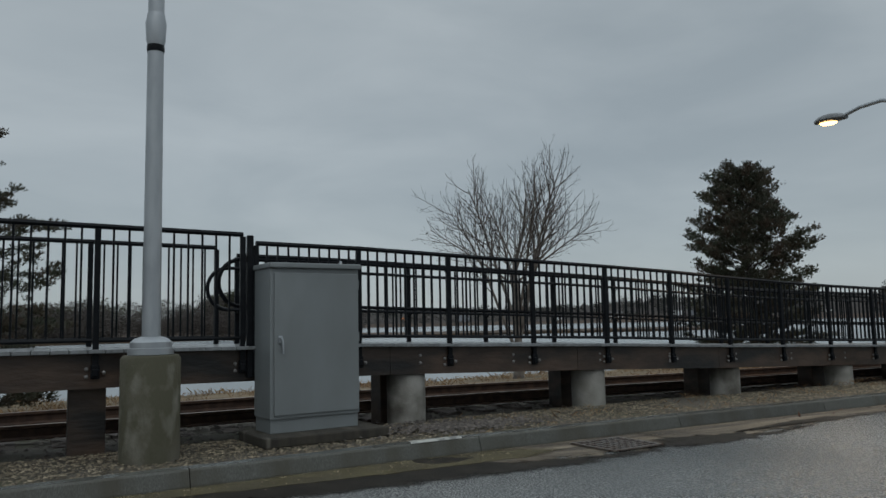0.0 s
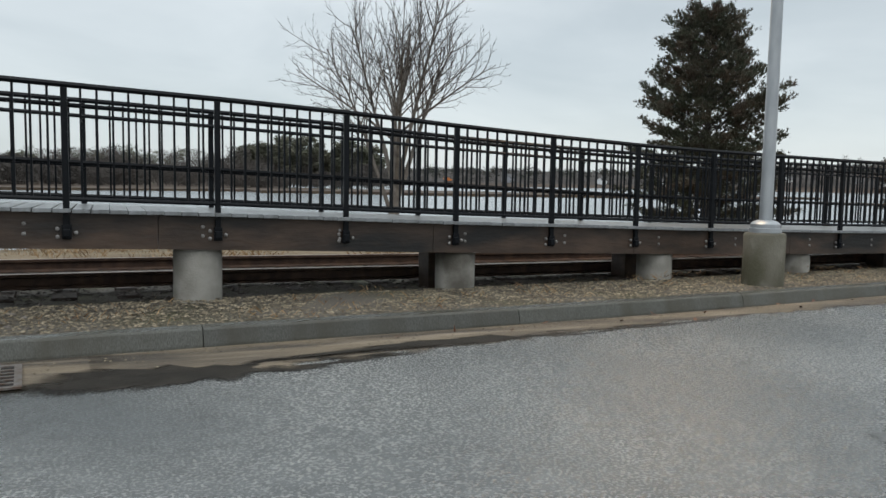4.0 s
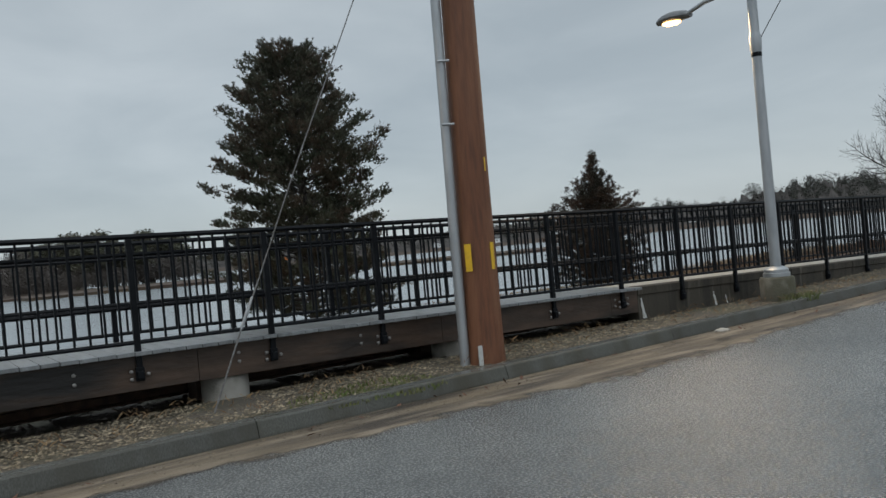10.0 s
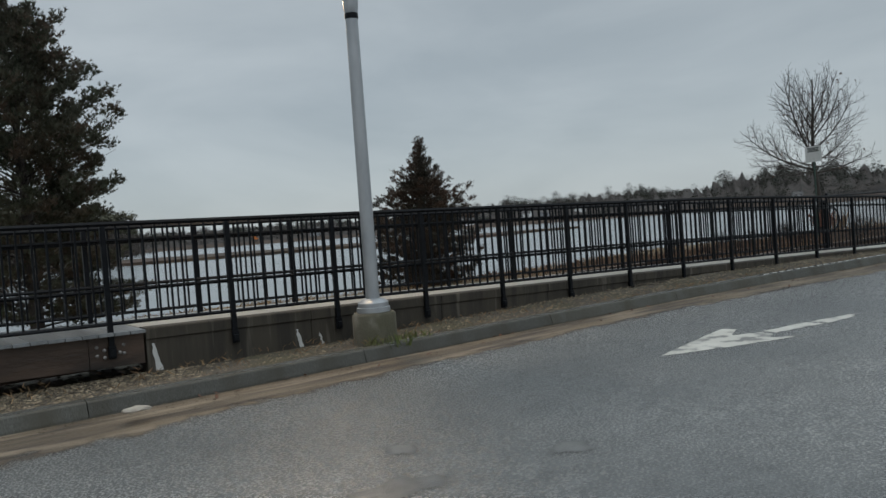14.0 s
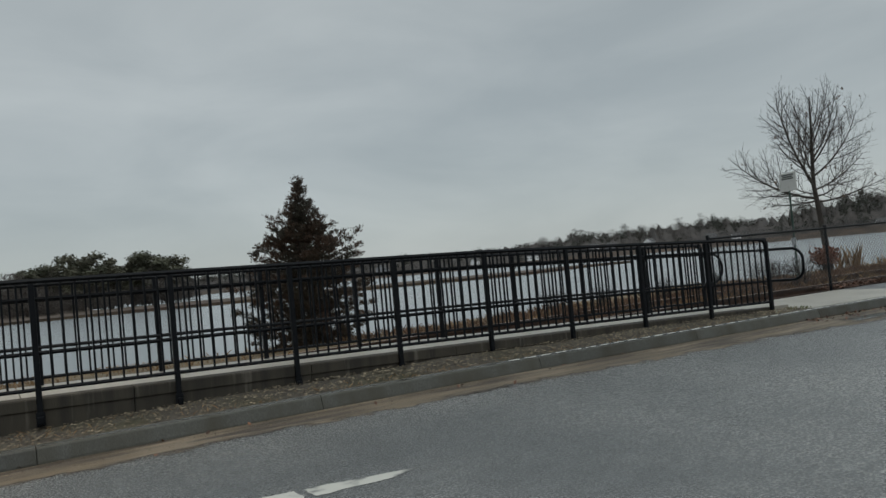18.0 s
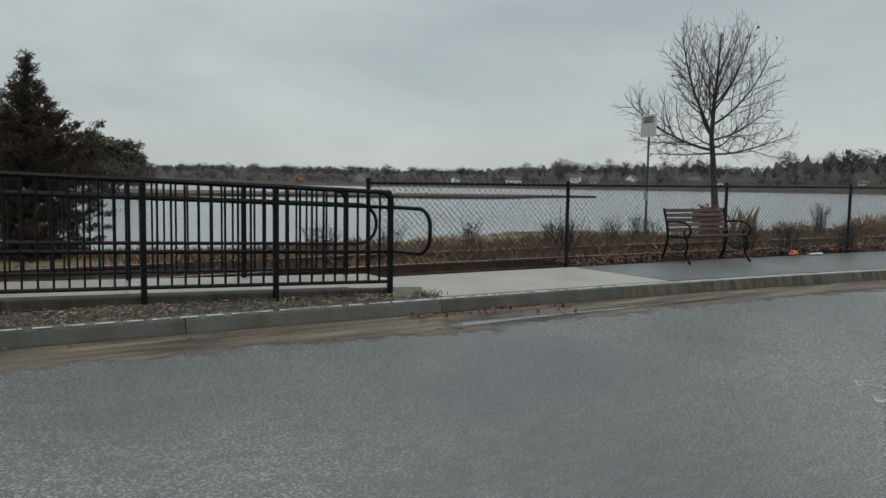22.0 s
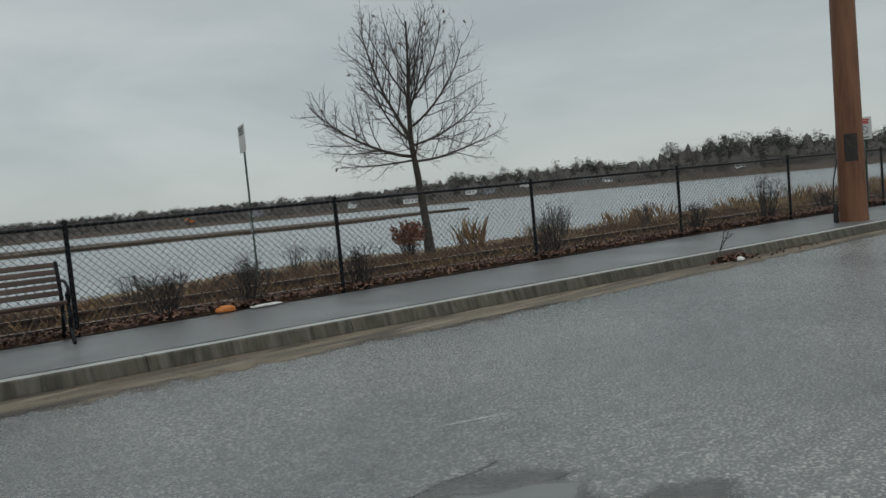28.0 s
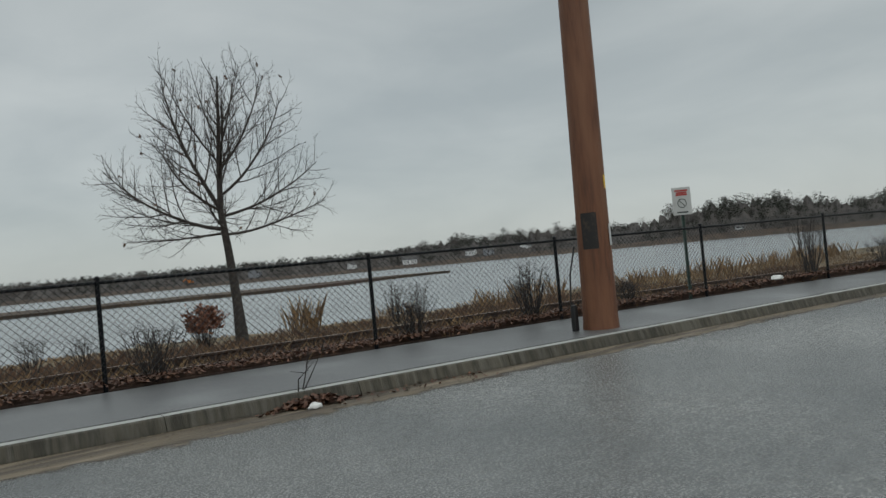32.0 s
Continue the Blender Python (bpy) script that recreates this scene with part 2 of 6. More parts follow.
GALV = material("galvanised_steel", (0.4, 0.42, 0.44), 0.45, 0.55, second=(0.33, 0.35, 0.37), scale=9, mix=(0.4, 0.65), stretch=(1, 1, 0.3))
BOLT = material("bolt_steel", (0.28, 0.27, 0.26), 0.5, 0.7)
CABINET = material("grey_cabinet_paint", (0.19, 0.207, 0.212), 0.45, second=(0.165, 0.178, 0.18), scale=2.5, mix=(0.35, 0.7), third=(0.235, 0.255, 0.262),
                   scale3=0.8, stretch=(1, 1, 0.5))
RUST = material("rusted_rail_steel", (0.045, 0.027, 0.02), 0.7, 0.3, second=(0.085, 0.05, 0.034), scale=8, mix=(0.4, 0.65), bump=0.3, bump_scale=60)
RAILHEAD = material("worn_rail_head", (0.27, 0.21, 0.175), 0.45, 0.4, second=(0.16, 0.1, 0.07), scale=5, mix=(0.4, 0.6))
SLEEPER = material("old_sleeper_wood", (0.05, 0.036, 0.03), 0.85, second=(0.08, 0.066, 0.055), scale=8, mix=(0.4, 0.7), bump=0.6, bump_scale=25, vary=0.3)
POLE_WOOD = material("utility_pole_wood", (0.165, 0.063, 0.028), 0.62, second=(0.1, 0.038, 0.018), scale=5, mix=(0.34, 0.66), third=(0.195, 0.085, 0.042),
                     scale3=0.9, mix3=(0.44, 0.68), stretch=(6, 6, 0.7), bump=0.35, bump_scale=16)
TAR = material("tar_stain", (0.018, 0.016, 0.015), 0.7, second=(0.05, 0.035, 0.025), scale=14, mix=(0.5, 0.7))
YELLOW = material("yellow_reflector", (0.75, 0.47, 0.02), 0.45, second=(0.6, 0.36, 0.03), scale=20, mix=(0.5, 0.7))
WHITE = material("white_sign_face", (0.52, 0.53, 0.52), 0.4, second=(0.44, 0.45, 0.43), scale=10, mix=(0.5, 0.75))
SIGN_GREEN = material("green_sign_post", (0.035, 0.075, 0.06), 0.5, second=(0.1, 0.11, 0.1), scale=12, mix=(0.5, 0.75))
INK = material("sign_ink", (0.05, 0.06, 0.055), 0.5)
RED_INK = material("red_sign_ink", (0.4, 0.04, 0.035), 0.5)
# white for the real kerb paint mark and for the painted glint line
KERB_PAINT_GLINT = material("white_kerb_paint_and_glint", (0.42, 0.42, 0.39), 0.5, second=(0.16, 0.16, 0.15), scale=7, mix=(0.46, 0.6))
ROAD_PAINT = material("worn_white_road_paint", (0.5, 0.5, 0.46), 0.5, second=(0.15, 0.152, 0.148), scale=6, mix=(0.5, 0.6), third=(0.6, 0.6, 0.56), scale3=2)
CHALK = material("survey_chalk", (0.5, 0.51, 0.51), 0.7, second=(0.26, 0.262, 0.26), scale=22, mix=(0.4, 0.62))
IRON = material("cast_iron_grate", (0.19, 0.18, 0.17), 0.4, 0.4, second=(0.12, 0.08, 0.06), scale=20, mix=(0.4, 0.65))
VOID = material("drain_void", (0.004, 0.004, 0.004), 0.9)
BENCH_WOOD = material("brown_bench_slats", (0.06, 0.036, 0.03), 0.68, second=(0.095, 0.062, 0.052), scale=9, mix=(0.4, 0.7), stretch=(0.3, 1, 1), vary=0.18)
BARK_PALE = material("pale_birch_bark", (0.15, 0.133, 0.118), 0.85, second=(0.075, 0.065, 0.057), scale=6, mix=(0.42, 0.66))
BARK_DARK = material("dark_bark", (0.036, 0.031, 0.028), 0.9, second=(0.066, 0.057, 0.049), scale=10, mix=(0.4, 0.65), bump=0.5, bump_scale=40)
TWIG = material("bare_twigs", (0.04, 0.033, 0.03), 0.9)
CEDAR = material("cedar_needles", (0.062, 0.064, 0.044), 0.85, second=(0.085, 0.06, 0.043), scale=1.1, mix=(0.42, 0.62), third=(0.05, 0.06, 0.037),
                 scale3=2.5, mix3=(0.45, 0.65), island=0.3)
CEDAR_RED = material("bronze_cedar_needles", (0.042, 0.037, 0.026), 0.85, second=(0.075, 0.046, 0.031), scale=1.6, mix=(0.4, 0.6), island=0.4)
PINE = material("pine_crowns", (0.042, 0.046, 0.038), 0.9, second=(0.062, 0.061, 0.05), scale=0.1, mix=(0.4, 0.65), island=0.4)
GROVE_PINE = material("olive_pine_crowns", (0.08, 0.084, 0.056), 0.9, second=(0.105, 0.1, 0.07), scale=0.2, mix=(0.4, 0.65), island=0.35)
BARE_WOOD = material("leafless_woods", (0.062, 0.055, 0.05), 0.95, second=(0.092, 0.079, 0.07), scale=0.05, mix=(0.4, 0.6), island=0.5)
DRY_GRASS = material("dry_grass", (0.27, 0.18, 0.092), 0.9, second=(0.165, 0.1, 0.053), scale=2.5, mix=(0.4, 0.6), island=0.35)
GREEN_GRASS = material("green_weeds", (0.085, 0.115, 0.032), 0.85, second=(0.13, 0.135, 0.05), scale=4, mix=(0.4, 0.6), island=0.35)
BRUSH = material("brown_brush", (0.08, 0.05, 0.036), 0.92, second=(0.135, 0.08, 0.05), scale=0.8, mix=(0.4, 0.6), island=0.4)
DEAD_LEAF = material("dead_leaves", (0.08, 0.036, 0.023), 0.75, second=(0.15, 0.075, 0.042), scale=9, mix=(0.42, 0.66), island=0.5)
OAK_LEAF = material("russet_oak_leaves", (0.17, 0.06, 0.035), 0.75, second=(0.26, 0.12, 0.075), scale=7, mix=(0.4, 0.6), island=0.4)
LITTER = material("white_litter", (0.65, 0.65, 0.63), 0.5)
ROCK = material("pale_stone", (0.4, 0.37, 0.32), 0.8, second=(0.3, 0.27, 0.23), scale=12)
BLACK_WIRE = material("black_vinyl_wire", (0.012, 0.012, 0.013), 0.45)
CABLE = material("steel_cable", (0.2, 0.205, 0.21), 0.6, 0.2, second=(0.12, 0.115, 0.11), scale=30, mix=(0.4, 0.6))
LAMP_GLOW = material("lit_lamp_lens", (0.9, 0.6, 0.3), 0.4, emit=(1.0, 0.56, 0.2, 6.0))
LAMP_HEAD = material("grey_lamp_housing", (0.14, 0.145, 0.15), 0.5, 0.3, second=(0.19, 0.195, 0.2), scale=9, mix=(0.4, 0.7))
HOUSE_WHITE = material("white_siding", (0.78, 0.79, 0.8), 0.7, second=(0.68, 0.69, 0.7), scale=0.5)
HOUSE_GREY = material("grey_siding", (0.28, 0.29, 0.31), 0.7, second=(0.22, 0.23, 0.25), scale=0.5)
ROOF = material("dark_roof_shingles", (0.075, 0.075, 0.08), 0.85, second=(0.11, 0.105, 0.1), scale=0.7)
WINDOW_DARK = material("dark_window_glass", (0.03, 0.035, 0.04), 0.15)
ORANGE = material("orange_machine_paint", (0.5, 0.16, 0.03), 0.5)

WATER = bpy.data.materials.new("lake_water")
WATER.use_nodes = True
_n, _l = WATER.node_tree.nodes, WATER.node_tree.links
_p = _n["Principled BSDF"]
_p.inputs["Base Color"].default_value = (0.23, 0.25, 0.262, 1)
_p.inputs["Roughness"].default_value = 0.24
_p.inputs["IOR"].default_value = 1.333
_g, _m, _t, _b = _n.new("ShaderNodeNewGeometry"), _n.new("ShaderNodeMapping"), _n.new("ShaderNodeTexNoise"), _n.new("ShaderNodeBump")
_m.inputs["Scale"].default_value = (0.5, 1.6, 1)
_t.inputs["Scale"].default_value, _t.inputs["Detail"].default_value = 1.4, 5.0
_b.inputs["Strength"].default_value, _b.inputs["Distance"].default_value = 0.08, 0.05
_l.new(_g.outputs["Position"], _m.inputs["Vector"])
_l.new(_m.outputs["Vector"], _t.inputs["Vector"])
_l.new(_t.outputs["Fac"], _b.inputs["Height"])
_l.new(_b.outputs["Normal"], _p.inputs["Normal"])


def soft_edge(m, spread):
    """Lets a wet sheet thin out towards its rim, unevenly."""
    n, l = m.node_tree.nodes, m.node_tree.links
    att, t, g, add, mr = n.new("ShaderNodeAttribute"), n.new("ShaderNodeTexNoise"), n.new("ShaderNodeNewGeometry"), n.new("ShaderNodeMath"), n.new("ShaderNodeMapRange")
    att.attribute_name = "wet"
    t.inputs["Scale"].default_value, t.inputs["Detail"].default_value = 4.5, 5.0
    add.operation = "ADD"
    mr.inputs["From Min"].default_value, mr.inputs["From Max"].default_value = 0.72, 0.72 + spread
    l.new(g.outputs["Position"], t.inputs["Vector"])
    l.new(att.outputs["Fac"], add.inputs[0])
    l.new(t.outputs["Fac"], add.inputs[1])
    l.new(add.outputs[0], mr.inputs["Value"])
    l.new(mr.outputs["Result"], n["Principled BSDF"].inputs["Alpha"])


soft_edge(MUD, 0.62)
soft_edge(OLIVE, 0.4)
soft_edge(PUDDLE, 0.4)
soft_edge(SAND, 0.3)
soft_edge(DAMP, 0.7)
soft_edge(FILM, 0.9)


# ---- mesh tools ----
class Shape:
    """Gathers vertices and faces of one mesh."""

    def __init__(self):
        self.v, self.f = [], []

    def add(self, verts, faces):
        k = len(self.v)
        self.v += [tuple(p) for p in verts]
        self.f += [tuple(i + k for i in face) for face in faces]
        return self

    def box(self, x0, x1, y0, y1, z0, z1, m=None):
        pts = [Vector((x, y, z)) for z in (z0, z1) for x, y in ((x0, y0), (x1, y0), (x1, y1), (x0, y1))]
        if m is not None:
            pts = [m @ p for p in pts]
        return self.add(pts, [(3, 2, 1, 0), (4, 5, 6, 7), (0, 1, 5, 4), (1, 2, 6, 5), (2, 3, 7, 6), (3, 0, 4, 7)])

    def block(self, sx, sy, sz, b, m):
        """A box with chamfered edges, its base at the pose's origin."""
        bm = bmesh.new()
        bmesh.ops.create_cube(bm, size=1.0)
        bmesh.ops.scale(bm, vec=(sx, sy, sz), verts=bm.verts)
        bmesh.ops.translate(bm, vec=(0, 0, sz / 2), verts=bm.verts)
        if b:
            bmesh.ops.bevel(bm, geom=bm.edges[:], offset=b, segments=2, affect="EDGES", profile=0.6)
        bm.verts.ensure_lookup_table()
        bm.verts.index_update()
        self.add([m @ v.co for v in bm.verts], [[v.index for v in f.verts] for f in bm.faces])
        bm.free()
        return self

    def tube(self, pts, radii, n=8, caps=True):
        pts = [Vector(p) for p in pts]
        if not hasattr(radii, "__len__"):
            radii = [radii] * len(pts)
        rings, side = [], None
        for i, p in enumerate(pts):
            d = (pts[min(i + 1, len(pts) - 1)] - pts[max(i - 1, 0)])
            d = d.normalized() if d.length > 1e-9 else Vector((0, 0, 1))
            if side is None:
                side = d.orthogonal().normalized()
                if abs(d.z) < 0.9:
                    side = d.cross(Vector((0, 0, 1))).normalized()
            else:
                side = (side - d * side.dot(d)).normalized()
            up = d.cross(side)
            rings.append([p + radii[i] * (math.cos(a) * side + math.sin(a) * up) for a in (2 * math.pi * k / n for k in range(n))])
        faces = [(i * n + k, i * n + (k + 1) % n, (i + 1) * n + (k + 1) % n, (i + 1) * n + k) for i in range(len(pts) - 1) for k in range(n)]
        if caps:
            faces += [tuple(range(n))[::-1], tuple((len(pts) - 1) * n + k for k in range(n))]
        return self.add([q for r in rings for q in r], faces)

    def lathe(self, profile, m, n=24):
        """Spins rows of (radius, height) about the pose's z."""
        k = len(profile)
        verts = [m @ Vector((r * math.cos(a), r * math.sin(a), z)) for a in (2 * math.pi * i / n for i in range(n)) for r, z in profile]
        faces = [(i * k + j, ((i + 1) % n) * k + j, ((i + 1) % n) * k + j + 1, i * k + j + 1) for i in range(n) for j in range(k - 1)]
        faces += [tuple(i * k + k - 1 for i in range(n)), tuple(i * k for i in range(n))[::-1]]
        return self.add(verts, faces)

    def mesh(self, name, mat, smooth=False):
        me = bpy.data.meshes.new(name)
        me.from_pydata(self.v, [], self.f)
        if mat is not None:
            me.materials.append(mat)
        if smooth:
            me.polygons.foreach_set("use_smooth", [True] * len(me.polygons))
            me.set_sharp_from_angle(angle=radians(40))
        me.update()
        return me


def part(name, shape, mat, parent=None, label="", smooth=False):
    ob = new(name, shape if isinstance(shape, bpy.types.Mesh) else shape.mesh(name, mat, smooth))
    if parent is not None:
        ob.parent = parent
    return tagged(ob, label)


def placed(name, me, parent, m, label=""):
    """A piece on a shared mesh, under its thing, at a place in the world."""
    ob = new(name, me)
    ob.parent = parent
    ob.matrix_basis = m
    return tagged(ob, label)


def thing(name, label, category, group="", kind=""):
    return tagged(new(name), label, category, group, kind)


def between(a, b):
    """A pose at a whose x axis points to b."""
    d = Vector(b) - Vector(a)
    return Matrix.Translation(a) @ d.to_track_quat("X", "Z").to_matrix().to_4x4()


def table(x, rows):
    """Straight lines between rows of (x, value)."""
    for (a, u), (b, v) in zip(rows, rows[1:]):
        if x <= b:
            return u + (v - u) * (x - a) / (b - a)
    return rows[-1][1]


rng = random.Random(7)

# ---- the plan ----
RAIL_GAP = 1.3            # from the street-side railing to the water-side railing
POST_STEP = 1.2
FIRST_POST = 5.3
WATER_Z = -1.0


def rail_y(x):
    return 7.82 - 0.0030 * (x - 22) ** 2


def kerb_y(x):
    """The foot of the kerb, eased between its bends."""
    knots = ((-40, -0.6), (-20, 2.6), (-5, 4.62), (2.3, 5.25), (4.8, 5.46), (10, 5.86), (15.2, 6.33), (22.8, 6.7), (30, 6.74), (35, 6.64), (38, 6.52), (41, 6.38), (44, 6.1),
             (46.4, 5.72), (50.8, 5.25), (54.4, 4.78), (58.5, 4.4), (62.3, 4.0), (70, 3.1), (100, -1.2))
    return sum(table(x + d, knots) for d in (-2.4, -1.2, 0, 1.2, 2.4)) / 5


def fence_y(x):
    u = min(x - 38.2, 26.0)
    return 8.5 - 0.0374 * u - 0.00248 * u * u - 0.166 * max(0, x - 64.2)


def road_z(x):
    knots = ((-60, 0), (6, 0), (10, -0.05), (13, -0.08), (24, -0.08), (30, -0.01), (38, 0.0), (46, 0.03), (54, 0.06), (62, 0.09), (120, 0.12))
    return sum(table(x + d, knots) for d in (-2, 0, 2)) / 3


def deck_z(x):
    return table(x, ((-60, 1.02), (1, 1.0), (4.2, 0.965), (5.3, 0.93), (7.7, 0.855), (10, 0.765), (13.5, 0.655), (16, 0.595), (24, 0.455), (30.5, 0.335), (37.7, 0.2), (41, 0.19)))


def verge_z(x):
    """The gravel at the foot of the railing."""
    k = min(1, max(0, (x - 26) / 11.5))
    return (road_z(x) + 0.08) * (1 - k) + (deck_z(x) - 0.06) * k


def track_y(x):
    a, b = 8.9 - 0.0008 * (x - 28) ** 2, fence_y(x) + 0.55
    k = min(1, max(0, (x - 34) / 6))
    return a + (b - a) * k


def shore_y(x):
    k = table(x, ((-60, 20.5), (0, 24.5), (36, 24.5), (43, 24.8), (48, 25.6), (54, 28.2), (58, 28), (64, 26), (72, 25.9), (82, 26.6), (90, 27.5), (120, 34)))
    return k + 0.5 * math.sin(x * 0.9) + 0.3 * math.sin(x * 2.3 + 1)


def walk_z(x):
    """The top of the sidewalk along the fence."""
    return road_z(x) + 0.16

# ---- ground, road and water ----
def clamp(x):
    return min(max(x, -30.0), 90.0)


def far_land(x, y):
    """Height of the land round the lake; the lake bed inside it."""
    dx, dy = x - 45, y
    d, a = math.hypot(dx, dy), math.degrees(math.atan2(dy, dx))
    edge = table(a, ((-180, 60), (-20, 60), (0, 420), (12, 560), (30, 600), (79, 640), (84, 500), (88, 180), (110, 150), (140, 120), (180, 60)))
    k = min(1, max(0, (d - edge) / 40))
    return -2.4 + k * 2.6 + max(0, min(1, (d - edge - 30) / 250)) * 6


NEAR_ROWS = [
    (lambda x: -9.0, lambda x: road_z(x) - 0.04),
    (lambda x: kerb_y(x) + 0.03, lambda x: road_z(x) - 0.05),
    (lambda x: kerb_y(x) + 0.10, lambda x: road_z(x) + 0.09),
    (lambda x: kerb_y(x) + 0.5, lambda x: road_z(x) + 0.1),
    (lambda x: rail_y(x) - 0.02 if x < 38 else fence_y(x) - 0.15, lambda x: verge_z(x) if x < 38 else road_z(x) + 0.08),
    (lambda x: track_y(x) - 0.35, lambda x: road_z(x) + 0.02),
    (lambda x: track_y(x) + 2.0, lambda x: road_z(x) + 0.02),
    (lambda x: track_y(x) + 3.4, lambda x: -0.15),
    (lambda x: 17.0, lambda x: -0.4),
    (lambda x: shore_y(x) - 1.5, lambda x: -0.75),
    (lambda x: shore_y(x) + 0.6, lambda x: -1.12),
    (lambda x: shore_y(x) + 8, lambda x: -2.2),
]
gx = [-2600, -1400, -700, -400, -250, -150, -90, -60, -45] + [-30 + 0.75 * i for i in range(161)] + [100, 115, 135] + [160 + 26 * i for i in range(32)] + [1100, 1500, 2600]
gy_back = [-2600, -700, -200, -60, -20]
gy_far = [60, 90, 115, 130] + [145 + 21 * i for i in range(34)] + [1000, 1400, 2800]
ground_shape = Shape()
rows = len(gy_back) + len(NEAR_ROWS) + len(gy_far)
for x in gx:
    c = clamp(x)
    for y in gy_back:
        ground_shape.v.append((x, y, 0.0 if y > -100 else -0.3))
    for i, (fy, fz) in enumerate(NEAR_ROWS):
        wob = 0.05 * noise.noise(Vector((x * 0.7, i * 3.1, 0))) if i >= 4 else 0.012 * noise.noise(Vector((x * 1.3, i * 3.1, 0)))
        ground_shape.v.append((x, fy(c), fz(c) + wob))
    for y in gy_far:
        ground_shape.v.append((x, y, far_land(x, y) + (0.3 * noise.noise(Vector((x * 0.01, y * 0.01, 4))))))
ground_shape.f = [(i * rows + j, (i + 1) * rows + j, (i + 1) * rows + j + 1, i * rows + j + 1) for i in range(len(gx) - 1) for j in range(rows - 1)]
ground_mesh = ground_shape.mesh("ground", GROUND, True)
ground_mesh.materials.append(BANK)
ground_mesh.materials.append(FIELD)
b0 = len(gy_back)
for k, poly in enumerate(ground_mesh.polygons):
    j = k % (rows - 1)
    poly.material_index = 2 if j < b0 or j >= b0 + 12 else (1 if j >= b0 + 6 else 0)
ground = tagged(new("ground", ground_mesh), "gravel verge, winter grass bank and far land round the lake", "ground", kind="structure")

water = Shape()
wx, wy = [-2500, -300, -60, 0, 60, 120, 300, 900, 2500], [20, 40, 80, 150, 300, 600, 2500]
water.v = [(x, y, WATER_Z) for x in wx for y in wy]
water.f = [(i * 7 + j, (i + 1) * 7 + j, (i + 1) * 7 + j + 1, i * 7 + j + 1) for i in range(8) for j in range(6)]
tagged(part("water", water, WATER), "grey rippled lake water under an overcast sky", "water", kind="structure")


def ribbon(name, x0, x1, step, near, far, z, mat, label, category, thick=0.0, ragged=0.0, seed=0, kind="structure", parent=None):
    """A sheet that follows the street between two curves, with a real edge where it is thick."""
    s, n = Shape(), int((x1 - x0) / step) + 1
    for i in range(n):
        x = x0 + (x1 - x0) * i / (n - 1)
        r = ragged * (noise.noise(Vector((x * 1.7, seed, 0))) + 0.5 * noise.noise(Vector((x * 5.3, seed, 2))))
        r2 = ragged * 0.4 * noise.noise(Vector((x * 2.3, seed, 7)))
        s.v += [(x, near(x) + r, z(x) - thick), (x, near(x) + r, z(x)), (x, far(x) + r2, z(x)), (x, far(x) + r2, z(x) - thick)]
    for i in range(n - 1):
        a, b = 4 * i, 4 * i + 4
        s.f.append((a + 1, b + 1, b + 2, a + 2))
        if thick:
            s.f += [(a, b, b + 1, a + 1), (a + 2, b + 2, b + 3, a + 3)]
    if thick:
        e = 4 * (n - 1)
        s.f += [(0, 1, 2, 3), (e + 3, e + 2, e + 1, e)]
    ob = part(name, s, mat, parent)
    return tagged(ob, label, category, kind=kind)


ribbon("road", -30, 90, 1.0, lambda x: -7.5, lambda x: kerb_y(x) + 0.02, road_z, ASPHALT, "damp grey asphalt street with worn patches", "road", 0.03)
gutter = Shape()
gutter_wet, gutter_n = [], 600
for i in range(gutter_n + 1):
    x = -30 + 0.2 * i
    wide = (1 + 0.22 * noise.noise(Vector((x * 0.6, 3, 0))) + 0.06 * noise.noise(Vector((x * 2.1, 8, 0)))) * table(x, ((-40, 0.75), (9, 0.75), (11, 0.42), (16, 0.42), (18, 0.72), (22, 1.0), (25, 0.72), (29, 0.62), (33, 0.76), (38, 0.95), (42, 0.8), (51, 0.66), (54.5, 0.45), (100, 0.35)))
    for f, wet in ((1.3, -0.2), (1.0, 0.22), (0.7, 0.62), (0.3, 0.9), (-0.03, 0.75)):
        gutter.v.append((x, kerb_y(x) - f * wide, road_z(x) + 0.0025))
        gutter_wet.append(wet)
gutter.f = [(5 * i + j, 5 * i + j + 5, 5 * i + j + 6, 5 * i + j + 1) for i in range(gutter_n) for j in range(4)]
gutter_ob = part("gutter", gutter, SAND)
gutter_ob.data.attributes.new("wet", "FLOAT", "POINT").data.foreach_set("value", gutter_wet)
tagged(gutter_ob, "strip of wet tan sand and silt along the kerb", "sand", kind="structure")

